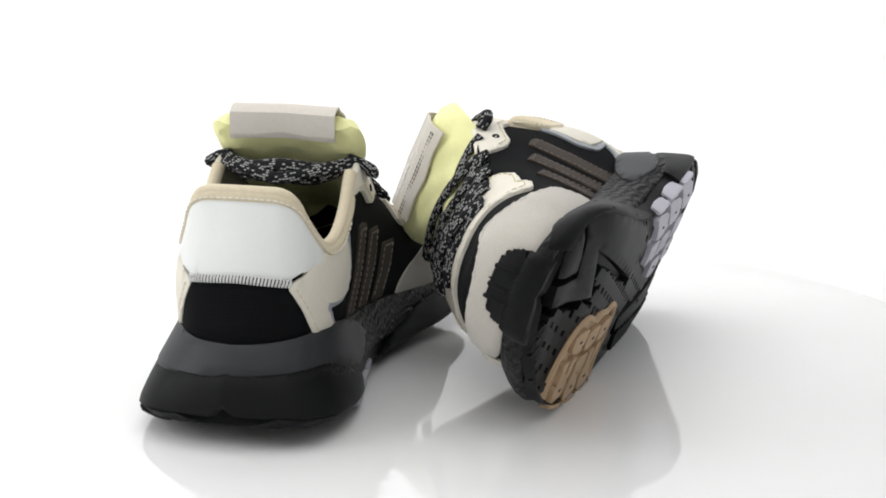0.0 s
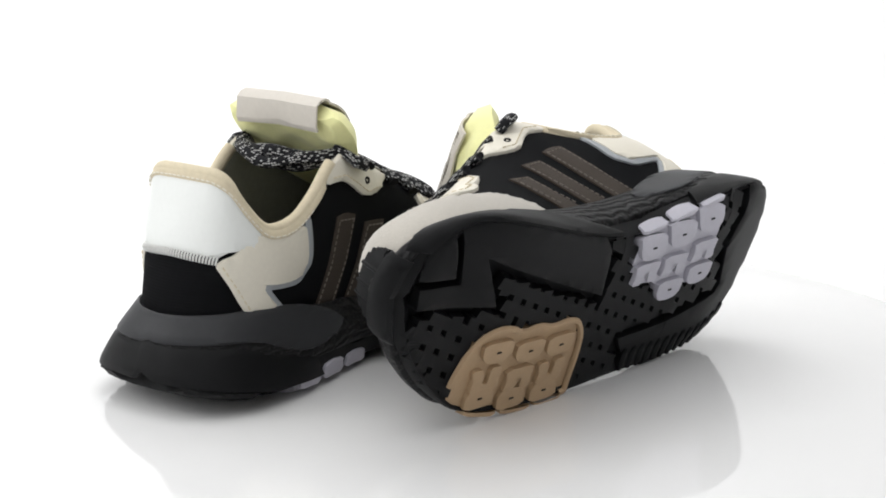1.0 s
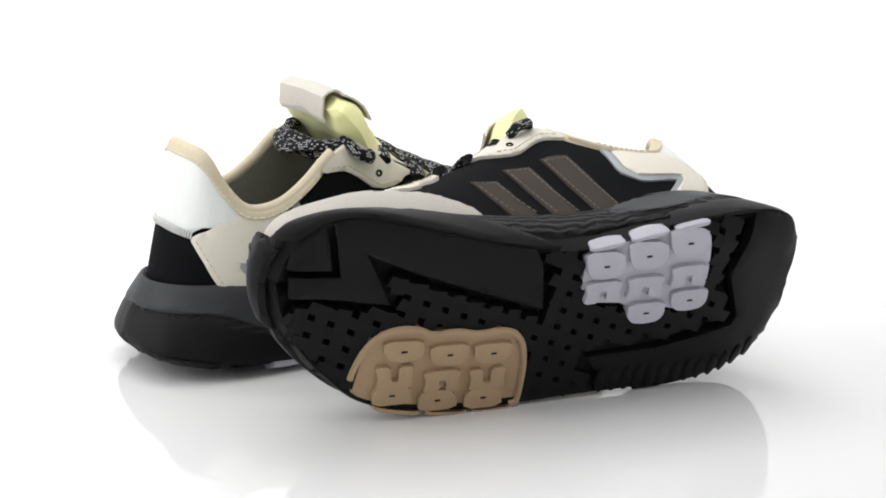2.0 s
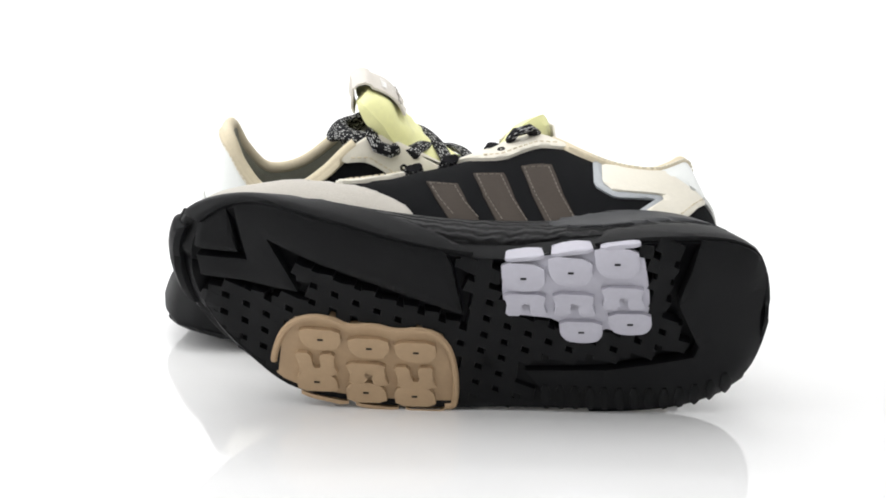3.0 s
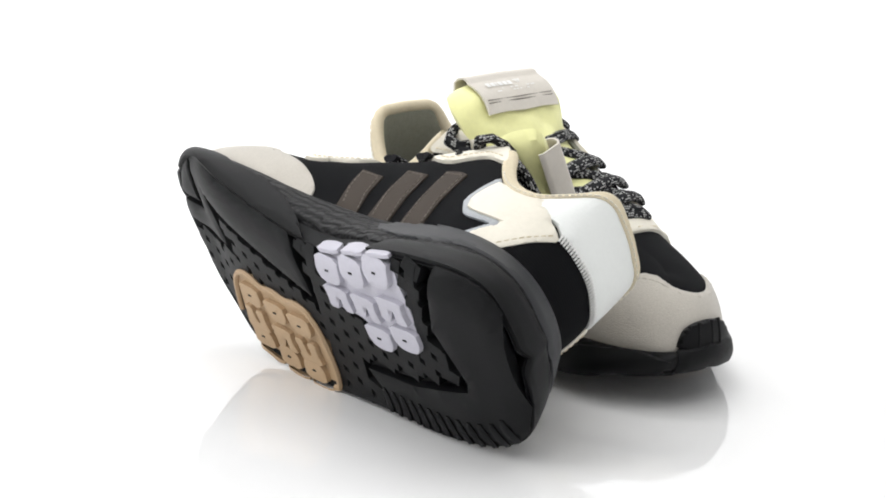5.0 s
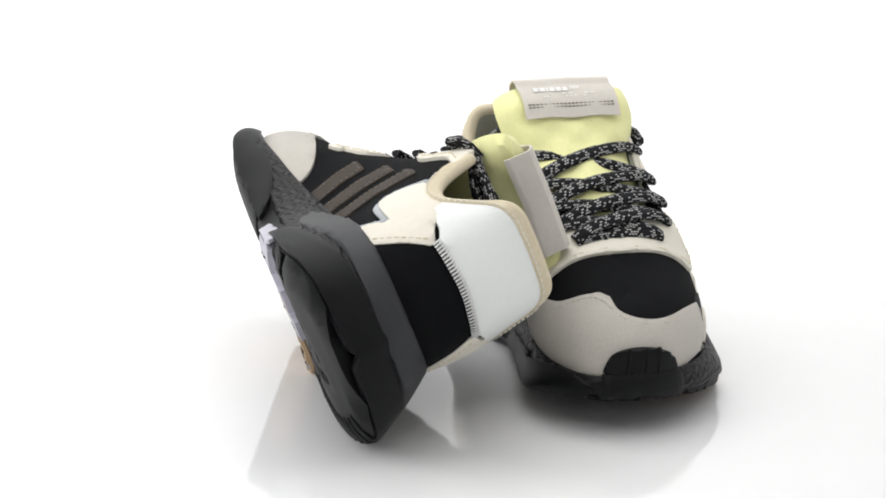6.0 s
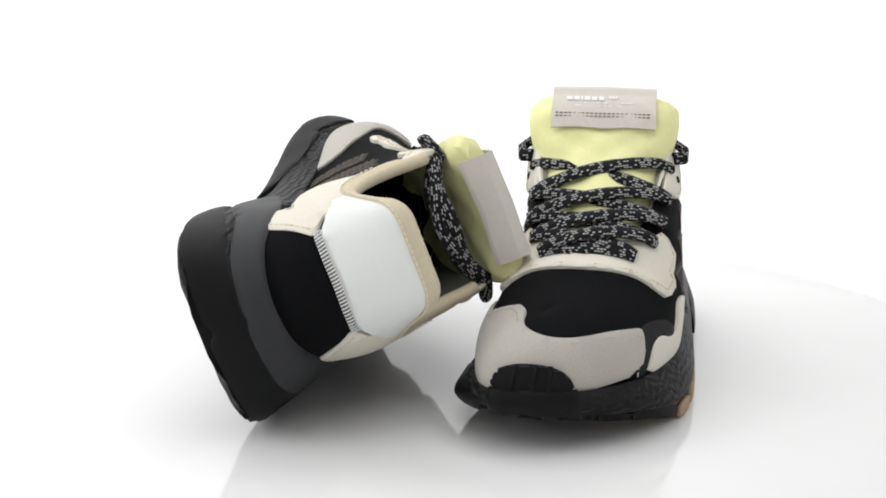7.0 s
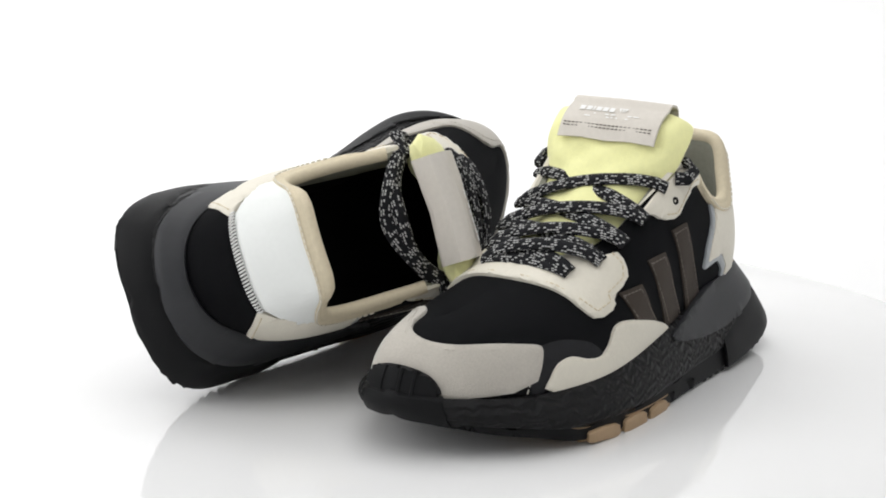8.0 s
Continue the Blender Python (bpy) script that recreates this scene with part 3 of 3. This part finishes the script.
def build_overlays(sh, root):
    S = sh.upper
    # suede toe cap, drawn out along the medial side
    cap = [(TL(0.2640), 0.0), (TL(0.2567), 0.34), (TL(0.2590), 0.385), (TL(0.2778), 0.47), (TL(0.2925), 0.50), (TL(0.2987), 0.55), (TM(0.2985), 0.64), (TM(0.2925), 0.74), (TM(0.2848), 0.76), (TM(0.275), 0.71),
           (TM(0.266), 0.60), (TM(0.256), 0.46), (TM(0.240), 0.37)] + sh.xz([(0.2145, 0.0470), (0.200, 0.0425), (0.191, 0.037), (0.187, 0.030)], True) + [(TM(0.184), 0.0)]
    toe = part("toe_cap", patch(S, rounded(cap, 2, 0.2), 0.0004, 0.0014, 40, 14), M_SUEDE, root, "light grey suede toe cap")
    line = [(TL(0.2665), 0.03), (TL(0.2600), 0.32), (TL(0.2778), 0.41), (TL(0.2925), 0.44), (TL(0.2987), 0.49), (TM(0.2985), 0.57), (TM(0.2925), 0.66), (TM(0.2848), 0.68), (TM(0.275), 0.64), (TM(0.266), 0.53), (TM(0.256), 0.40), (TM(0.240), 0.31)]
    stitches(sh, line, 0.0019, toe, M_SUEDE)
    # beige flare on the lateral forefoot
    flare = [(TL(0.2595), 0.0), (TL(0.2550), 0.15), (TL(0.2515), 0.22), (TL(0.2441), 0.24), (TL(0.2343), 0.17), (TL(0.2255), 0.15), (TL(0.2195), 0.20), (TL(0.2150), 0.30), (TL(0.2066), 0.30), (TL(0.1814), 0.18), (TL(0.1560), 0.04), (TL(0.1560), 0.0)]
    part("side_overlay", patch(S, rounded(flare, 2, 0.22), 0.0006, 0.0016, 24, 12), M_LEATHER, root, "off-white leather side overlay")
    # charcoal underlay between the toe cap and the flare
    under = [(TL(0.2600), 0.36), (TL(0.2496), 0.38), (TL(0.2363), 0.31), (TL(0.2281), 0.24), (TL(0.2230), 0.14), (TL(0.2343), 0.13), (TL(0.2441), 0.19), (TL(0.2520), 0.17), (TL(0.2575), 0.0), (TL(0.2660), 0.0)]
    part("toe_underlay", patch(S, rounded(under, 1), 0.0001, 0.0007, 10, 8), M_UNDER, root, "charcoal textile underlay")
    # lace guard round the front of the throat
    def guard(t):
        return [(t(0.2421), 1.0), (t(0.2415), 0.93), (t(0.2383), 0.82), (t(0.2323), 0.64), (t(0.2290), 0.47), (t(0.2235), 0.37), (t(0.2105), 0.41), (t(0.2115), 0.48), (t(0.1985), 0.53), (t(0.1945), 0.64), (t(0.1955), 0.83), (t(0.1985), 1.0)]
    lg = part("lace_guard", joined([patch(S, rounded(guard(t)[1:-1], 1) + [guard(t)[-1], guard(t)[0]], 0.0008, 0.0016, 18, 10) for t in (TL, TM)]), M_LEATHER, root, "off-white leather lace guard")
    for t in (TL, TM):
        stitches(sh, [(t(0.2380), 0.9), (t(0.2320), 0.70)] + [(t(0.2265), 0.52), (t(0.2225), 0.43), (t(0.2135), 0.46), (t(0.2130), 0.52), (t(0.2010), 0.57), (t(0.1975), 0.66), (t(0.1980), 0.80)], 0.0026, lg, M_BEIGE)
    # eyelet wings
    for t in (TL, TM):
        wing = [(t(0.1105), 1.0), (t(0.1125), 0.91), (t(0.1257), 0.77), (t(0.137), 0.67), (t(0.146), 0.62), (t(0.1593), 0.70), (t(0.165), 0.84), (t(0.175), 0.95), (t(0.178), 1.0)]
        wg = part("eyelet_wing", patch(S, rounded(wing[1:-1], 1) + [wing[-1], wing[0]], 0.0008, 0.0018, 16, 8), M_LEATHER, root, "off-white leather eyelet wing")
        p, n = S(t(0.1465), 0.755)
        bm = bmesh.new()
        a1 = n.orthogonal().normalized()
        a2 = n.cross(a1)
        grid_mesh(bm, [[p + n * h + (a1 * math.cos(a) + a2 * math.sin(a)) * r for a in np.linspace(0, TWO_PI, 14, endpoint=False)]
                       for r, h in ((0.0021, 0.0024), (0.0019, 0.0032), (0.0013, 0.0028), (0.0001, 0.0024))], closed=True)
        part("eyelet", bm, M_RUBBER, wg)
        stitches(sh, [(t(0.118), 0.90), (t(0.128), 0.80), (t(0.138), 0.71), (t(0.147), 0.665), (t(0.156), 0.72)], 0.0028, wg, M_BEIGE)
    # three stripes a side
    for t, med in ((TL, False), (TM, True)):
        if med:
            rows = ((0.107, 0.1225, 0.121, 0.1365, 0.083), (0.131, 0.1465, 0.145, 0.1605, 0.076), (0.155, 0.1705, 0.168, 0.1835, 0.064))
        else:
            rows = ((0.110, 0.128, 0.135, 0.1515, 0.085), (0.138, 0.157, 0.161, 0.1785, 0.075), (0.166, 0.184, 0.188, 0.206, 0.0645))
        for a0, a1_, b0, b1, z in rows:
            base = 0.034
            q = sh.xz([(a0, base), (a1_, base), ((a1_ + b1) / 2 + 0.001, (base + z) / 2), (b1, z - 0.001), (b0, z), ((a0 + b0) / 2 + 0.001, (base + z) / 2)], med)
            st = part("side_stripe", patch(S, q, 0.0003, 0.0010, 6, 10), M_STRIPE, root, "taupe nubuck stripe with stitched edges")
            for e0, e1 in ((a0 + 0.0016, b0 + 0.0016), (a1_ - 0.0016, b1 - 0.0016)):
                stitches(sh, sh.xz([(e0, base + 0.004), ((e0 + e1) / 2 + 0.001, (base + z) / 2), (e1, z - 0.002)], med), 0.0014, st)
            stitches(sh, sh.xz([(b0 + 0.0016, z - 0.002), (b1 - 0.0016, z - 0.003)], med), 0.0014, st)
    # heel: white panel, ribbed knit below, zigzag seam
    seam = spline([(TL(0.054), 0.42), (TL(0.041), 0.39), (math.pi, 0.405), (TWO_PI + TM(0.041), 0.39), (TWO_PI + TM(0.054), 0.42)])

    def round_heel(x, f, back=False):
        t0, t1 = TL(x), TWO_PI + TM(x)
        pts = [(t0 + (t1 - t0) * k / 18, f(t0 + (t1 - t0) * k / 18)) for k in range(19)]
        return pts[::-1] if back else pts
    part("heel_knit", patch(S, round_heel(0.064, lambda T: 0.0) + round_heel(0.045, lambda T: seam(T) - 0.01, True), 0.0003, 0.0010, 30, 6), M_KNIT, root, "black ribbed knit heel panel")
    hp = part("heel_panel", patch(S, round_heel(0.0405, lambda T: seam(T) + 0.012) + [(TWO_PI + TM(0.0480), 0.50), (TWO_PI + TM(0.0560), 0.62)] + round_heel(0.068, lambda T: 0.985, True) + [(TL(0.0560), 0.62), (TL(0.0480), 0.50)], 0.0008, 0.0016, 30, 10), M_WHITE, root, "smooth white reflective heel panel")
    bm = bmesh.new()
    t0, t1 = TL(0.0405), TWO_PI + TM(0.0405)
    n = 32
    for k in range(n):
        T = t0 + (t1 - t0) * (k + 0.5) / n
        u = seam(T)
        p, nr = S(T, u - 0.030)
        q, nr2 = S(T + 0.012, u + 0.018)
        tube(bm, [p + nr * 0.0018, p.lerp(q, 0.5) + nr * 0.0028, q + nr2 * 0.0026], 0.0006, 5)
    part("zigzag_seam", bm, M_THREADW, hp, "white zigzag seam")
    # lightning-shaped beige overlays with grey piping
    for med in (False, True):
        back = [(0.080, 0.0825), (0.066, 0.0845), (0.060, 0.0850), (0.0555, 0.0800), (0.047, 0.0745), (0.0395, 0.0705), (0.047, 0.0585), (0.0555, 0.0450)]
        if med:
            z_shape = back + [(0.0755, 0.0450), (0.0645, 0.0555), (0.0650, 0.0585), (0.0775, 0.0575), (0.0900, 0.0585), (0.0950, 0.066), (0.0945, 0.0835)]
        else:
            z_shape = back + [(0.0795, 0.0440), (0.0795, 0.0510), (0.0890, 0.0600), (0.1075, 0.0580), (0.1040, 0.0670), (0.0965, 0.0770), (0.0935, 0.0850)]
        q = sh.xz(z_shape, med)
        ov = part("heel_overlay", patch(S, rounded(q, 1, 0.12), 0.0010, 0.0016, 14, 10), M_LEATHER, root, "off-white leather lightning-shaped heel overlay")
        if med:
            pip = [(0.0800, 0.0440), (0.0690, 0.0545), (0.0700, 0.0550), (0.089, 0.0545), (0.0995, 0.064), (0.0990, 0.0875), (0.0940, 0.0845), (0.0945, 0.0665), (0.0895, 0.0592), (0.0650, 0.0592), (0.0640, 0.0550), (0.0750, 0.0440)]
        else:
            pip = [(0.0840, 0.0440), (0.0840, 0.0495), (0.0925, 0.0565), (0.1115, 0.0545), (0.1080, 0.0680), (0.1005, 0.0780), (0.0980, 0.0875), (0.0930, 0.0850), (0.0960, 0.0770), (0.1030, 0.0670), (0.1065, 0.0588), (0.0888, 0.0604), (0.0788, 0.0515), (0.0788, 0.0440)]
        pip = sh.xz(pip, med)
        part("piping", patch(S, rounded(pip, 1, 0.12), 0.0005, 0.0012, 14, 10), M_PIPING, ov, "grey reflective piping")
        stitches(sh, sh.xz([(0.0425, 0.0700), (0.0495, 0.0585), (0.0575, 0.0465)], med), 0.0028, ov, M_BEIGE)
    # collar binding
    bm = bmesh.new()
    lo, hi = TL(0.121), TWO_PI + TM(0.121)
    pts, ups = [], []
    for k in range(97):
        T = lo + (hi - lo) * k / 96
        p, nr = S(T, 0.985)
        pts.append(p - Vector((nr.x, nr.y, 0)) * 0.0008 + Vector((0, 0, 0.0006)))
        ups.append((0, 0, 1))
    tube(bm, pts, 0.0034, 10, ups=ups, flat=1.1)
    cb = part("collar_binding", bm, M_BEIGE, root, "beige stitched collar binding")

    def band_edge(T):
        return 1 - 0.0062 / max(0.02, upper_point(T, 1).z - upper_point(T, 0).z)
    lo, hi = TL(0.112), TWO_PI + TM(0.112)
    ts = [lo + (hi - lo) * k / 48 for k in range(49)]
    part("binding_band", patch(S, [(T, band_edge(T)) for T in ts] + [(T, 0.995) for T in ts[::-1]], 0.0022, 0.0010, 60, 3), M_BEIGE, cb)
    stitches(sh, [(T, band_edge(T) + 0.022) for T in ts[2:-2]], 0.0036, cb, M_LEATHER)
    # toe bumper
    bump = [(TM(0.2952), 0.0), (TM(0.2964), 0.17), (TM(0.2980), 0.25), (0.0, 0.28), (TL(0.2978), 0.25), (TL(0.2950), 0.16), (TL(0.2935), 0.0)]
    tb = part("toe_bumper", patch(S, rounded(bump, 2), 0.0018, 0.0040, 16, 8, 0.45), M_RUBBER, root, "black rubber toe bumper")
    low_b = [(TM(0.2952), 0.25), (TM(0.2952), 1.02), (0.0, 1.02), (TL(0.2935), 1.02), (TL(0.2935), 0.25)]
    part("bumper_foot", patch(sh.sole, low_b, 0.0014, 0.0034, 14, 6, 0.45), M_RUBBER, tb)
    for T in (TM(0.2990), TL(0.2994), TL(0.2985)):
        bm = bmesh.new()
        pts = [S(T + 0.02 * k / 6, 0.02 + 0.23 * k / 6) for k in range(7)]
        tube(bm, [q + n_ * 0.0054 for q, n_ in pts], 0.0012, 6, ups=[n_ for q, n_ in pts])
        part("ridge", bm, M_RUBBER, tb)


def build_tongue(sh, root):
    # centre line, half width and thickness of the padded tongue
    line = [(0.2225, 0.0715, 0.016, 0.003), (0.214, 0.0775, 0.022, 0.004), (0.20, 0.083, 0.026, 0.005), (0.185, 0.0905, 0.029, 0.006), (0.17, 0.099, 0.031, 0.007), (0.157, 0.1075, 0.032, 0.009),
            (0.149, 0.1135, 0.035, 0.012), (0.142, 0.120, 0.0385, 0.014), (0.135, 0.1275, 0.0400, 0.015), (0.1285, 0.1345, 0.0390, 0.012), (0.126, 0.1370, 0.0350, 0.007)]
    fx, fw, ft = spline([(i, r[0]) for i, r in enumerate(line)]), spline([(i, r[2]) for i, r in enumerate(line)]), spline([(i, r[3]) for i, r in enumerate(line)])
    fz = spline([(i, r[1]) for i, r in enumerate(line)])

    def at(i, s, top):
        """i along the line, s across (-1..1), top: outer (+1) or inner (-1) face."""
        e = 0.05
        d = Vector((fx(i + e) - fx(i - e), 0, fz(i + e) - fz(i - e)))
        nrm = Vector((-d.z, 0, d.x)).normalized()
        if nrm.x < 0 and nrm.z < 0 or nrm.z < -0.2:
            nrm = -nrm
        nrm = Vector((abs(nrm.x), 0, abs(nrm.z)))
        w, t = fw(i), ft(i)
        puff = math.sqrt(max(0.0, 1 - abs(s) ** 5)) * (1 + 0.35 * s * s)
        sag = (0.010 if i < 5 else 0.010 - 0.0065 * min(1.0, (i - 5) / 2.5)) * s * s
        quilt = 0.0010 * math.cos(s * 9) * math.cos(i * 3.1)
        p = Vector((fx(i), -0.002 + w * s, fz(i))) - nrm * sag + nrm * top * (t * 0.5 * puff + quilt * puff)
        return sh.w(p), sh.w(nrm)
    N, Wd = 40, 18
    bm = bmesh.new()
    rows = []
    for k in range(N + 1):
        i = k / N * (len(line) - 1)
        up_ = [at(i, -1 + 2 * j / Wd, 1)[0] for j in range(Wd + 1)]
        dn = [at(i, 1 - 2 * j / Wd, -1)[0] for j in range(1, Wd)]
        rows.append(up_ + dn)
    vs = grid_mesh(bm, rows, closed=True)
    bm.faces.new(vs[-1])
    tongue = part("tongue", bm, M_YELLOW, root, "pale yellow padded tongue")
    # the woven tab folded over the top
    def tab_profile(s):
        """The tab's section at s across: up the front, over the fold, down the back."""
        pr = []
        for i in np.linspace(6.9, 9.7, 10):
            p, n = at(i, s * 0.55, 1)
            pr.append((p.x + n.x * 0.0012, p.z + n.z * 0.0012))
        a0, a1 = Vector(pr[0]), Vector(pr[-1])
        out_n = Vector((a0.y - a1.y, a1.x - a0.x)) * -1
        out_n = out_n.normalized()
        pr = [tuple(a0.lerp(a1, k / 9) + out_n * (0.0012 + 0.0030 * math.sin(math.pi * k / 9))) for k in range(10)]
        x0, z0 = pr[-1]
        pr += [(x0 - 0.0010, z0 + 0.0015), (x0 - 0.0042, z0 + 0.0026), (x0 - 0.0085, z0 + 0.0016), (x0 - 0.0115, z0 - 0.0010)]
        for i in np.linspace(9.2, 8.7, 6):
            p, n = at(i, s * 0.55, -1)
            pr.append((p.x - 0.0035 - n.x * 0.001, p.z - 0.0005 - n.z * 0.001))
        return pr
    prof = tab_profile(0)
    bm = bmesh.new()
    ws = [-0.0275, -0.0268, -0.014, 0, 0.014, 0.0268, 0.0275]
    sections = [tab_profile(w / 0.0285) for w in ws]
    out, inn = [], []
    for a in range(len(prof)):
        ro, ri = [], []
        for w, pr in zip(ws, sections):
            b, c = pr[min(a + 1, len(pr) - 1)], pr[max(a - 1, 0)]
            d = Vector((b[0] - c[0], 0, b[1] - c[1])).normalized()
            n = Vector((d.z, 0, -d.x))
            ro.append(sh.w((pr[a][0], -0.002 + w, pr[a][1])))
            ri.append(sh.w((pr[a][0] - n.x * 0.0012, -0.002 + w, pr[a][1] - n.z * 0.0012)))
        out.append(ro)
        inn.append(ri)
    vo, vi = grid_mesh(bm, out), grid_mesh(bm, inn)
    for k in range(len(vo) - 1):
        for j in (0, -1):
            bm.faces.new((vo[k][j], vo[k + 1][j], vi[k + 1][j], vi[k][j]))
    for k in (0, -1):
        for j in range(len(ws) - 1):
            bm.faces.new((vo[k][j], vo[k][j + 1], vi[k][j + 1], vi[k][j]))
    tab = part("tongue_tab", bm, M_TAB, tongue, "greige woven tab folded over the tongue")
    # print on the tab: a mark and rows of small bars

    def on_tab(s, h, out_=0.0006):
        f = 1 + h * 8
        a = int(min(f, 8.999))
        p = Vector((prof[a][0], 0, prof[a][1])).lerp(Vector((prof[a + 1][0], 0, prof[a + 1][1])), f - a)
        d = Vector((prof[a + 1][0] - prof[a][0], 0, prof[a + 1][1] - prof[a][1])).normalized()
        n = Vector((-d.z, 0, d.x))
        if n.x < 0:
            n = -n
        return sh.w(Vector((p.x, -0.002 + s * sh.side, p.z)) + n * out_)
    bm = bmesh.new()

    def bar(s0, s1, h0, h1):
        bm.faces.new([bm.verts.new(on_tab(*q)) for q in ((s0, h0), (s1, h0), (s1, h1), (s0, h1))])
    rnd = random.Random(5)
    s = -0.020
    for w in (0.0026, 0.0026, 0.0009, 0.0026, 0.0026, 0.0024):
        bar(s, s + w * 1.15, 0.64, 0.79)
        s += w * 1.15 + 0.0008
    for k in (-1, 0, 1):
        c = s + 0.004 + k * 0.0016
        bm.faces.new([bm.verts.new(on_tab(*q)) for q in ((c - 0.0008 + k * 0.0004, 0.81), (c - k * 0.0008, 0.65), (c + 0.0008 + k * 0.0004, 0.81))])
    for h in (0.53, 0.44):
        s = -0.020
        while s < 0.016:
            w = rnd.uniform(0.001, 0.0034)
            if rnd.random() < 0.72:
                bar(s, s + w, h, h + 0.035)
            s += w + rnd.uniform(0.0008, 0.002)
    part("print", bm, M_PRINT, tab, "white printed mark and lines", smooth=False)
    bm = bmesh.new()
    for h in (0.16, 0.24):
        for k in range(22):
            s = -0.0255 + k * 0.0023
            tube(bm, [on_tab(s, h, 0.0003), on_tab(s + 0.0015, h, 0.0004)], 0.0003, 4)
    part("stitching", bm, M_THREAD, tab)
    return at


def build_laces(sh, root, tongue_at):
    xs = [0.221, 0.206, 0.190, 0.172, 0.150]

    def eye(i, med):
        t = TM if med else TL
        p, n = sh.upper(t(xs[i]), (0.74, 0.76, 0.80, 0.84, 0.90)[i])
        return p + n * 0.003

    def cord(a, b, lift, name="lace", mid=None, w=0.0045):
        pts, ups = [], []
        for k in range(15):
            s = k / 14
            p = a.lerp(b, s)
            h = math.sin(math.pi * s) ** 0.6
            p = p + Vector((0.3, 0, 0.95)) * lift * h
            pts.append(p)
            ups.append((0.35, 0, 0.9))
        bm = bmesh.new()
        tube(bm, pts, w, 10, flat=0.52, ups=ups, uvscale=640)
        return part(name, bm, M_LACE, root)
    cord(eye(0, False), eye(0, True), 0.0035)
    for i in range(4):
        cord(eye(i, False), eye(i + 1, True), 0.0060)
        cord(eye(i, True), eye(i + 1, False), 0.0090)
    # upper bar and the cord led round the back of the tongue
    for dz, xb in ((-0.011, 0.1165), (-0.0045, 0.113), (-0.008, 0.109)):
        pts = []
        a, b = sh.upper(TL(0.132), 0.97), sh.upper(TM(0.132), 0.97)
        for k in range(25):
            s = k / 24
            p = a[0].lerp(b[0], s)
            h = math.sin(math.pi * s)
            p = p + Vector((xb - 0.132, 0, 0.004 + dz)) * (h ** 0.7)
            p.z += 0.0012 * math.sin(s * 11 + dz * 900)
            pts.append(p)
        bm = bmesh.new()
        tube(bm, pts, 0.0038, 10, flat=0.75, uvscale=640, ups=[(-0.5, 0, 0.85)] * 25)
        part("lace", bm, M_LACE, root)
    for t in (TL, TM):
        p, n = sh.upper(t(0.142), 0.9)
        q, n2 = sh.upper(t(0.130), 0.96)
        r0, n3 = sh.upper(t(0.134), 0.80)
        bm = bmesh.new()
        tube(bm, [p + n * 0.003, p.lerp(r0, 0.5) + n * 0.0075, r0.lerp(q, 0.5) + n2 * 0.0075, q + n2 * 0.003, q - n2 * 0.004 + Vector((0, 0, 0.004))], 0.0036, 8, flat=0.7, uvscale=640, ups=[n] * 5)
        part("lace", bm, M_LACE, root)


def build_shoe(side, label):
    root = tagged(new("sneaker"), label, "shoe", group="pair of sneakers")
    sh = Shoe(side)
    outsole, midsole = build_sole(sh, root)
    build_tread(sh, outsole)
    build_upper(sh, root)
    build_overlays(sh, root)
    at = build_tongue(sh, root)
    build_laces(sh, root, at)
    return root


build_setting()
turntable = build_turntable()
standing = build_shoe(-1, "black and off-white running sneaker standing upright on the turntable")
leaning = build_shoe(1, "black and off-white running sneaker tipped on its outer side, tread showing")

# where they stand on the turntable at the start
c80, s80 = math.cos(radians(77.6)), math.sin(radians(77.6))
STAND = Matrix(((c80, -s80, 0, -0.1100), (s80, c80, 0, -0.1506), (0, 0, 1, 0.0022), (0, 0, 0, 1)))
LEAN = Matrix(((-0.3282, 0.3554, -0.8752, 0.1440), (-0.9446, -0.1235, 0.3041, 0.1325), (0.0, 0.9265, 0.3763, 0.0506), (0, 0, 0, 1)))


def turned(t):
    """The turntable's angle in degrees."""
    return 0.140 -23.755 * t -0.3049 * t * t +0.02244 * t ** 3 -0.000291 * t ** 4


def motions():
    times = [k * 0.25 for k in range(33)]
    for thing, m in ((turntable, Matrix.Identity(4)), (standing, STAND), (leaning, LEAN)):
        walk(thing, [(t, pose(0, 0, 0, 0, 0, turned(t)) @ m) for t in times])


motions()
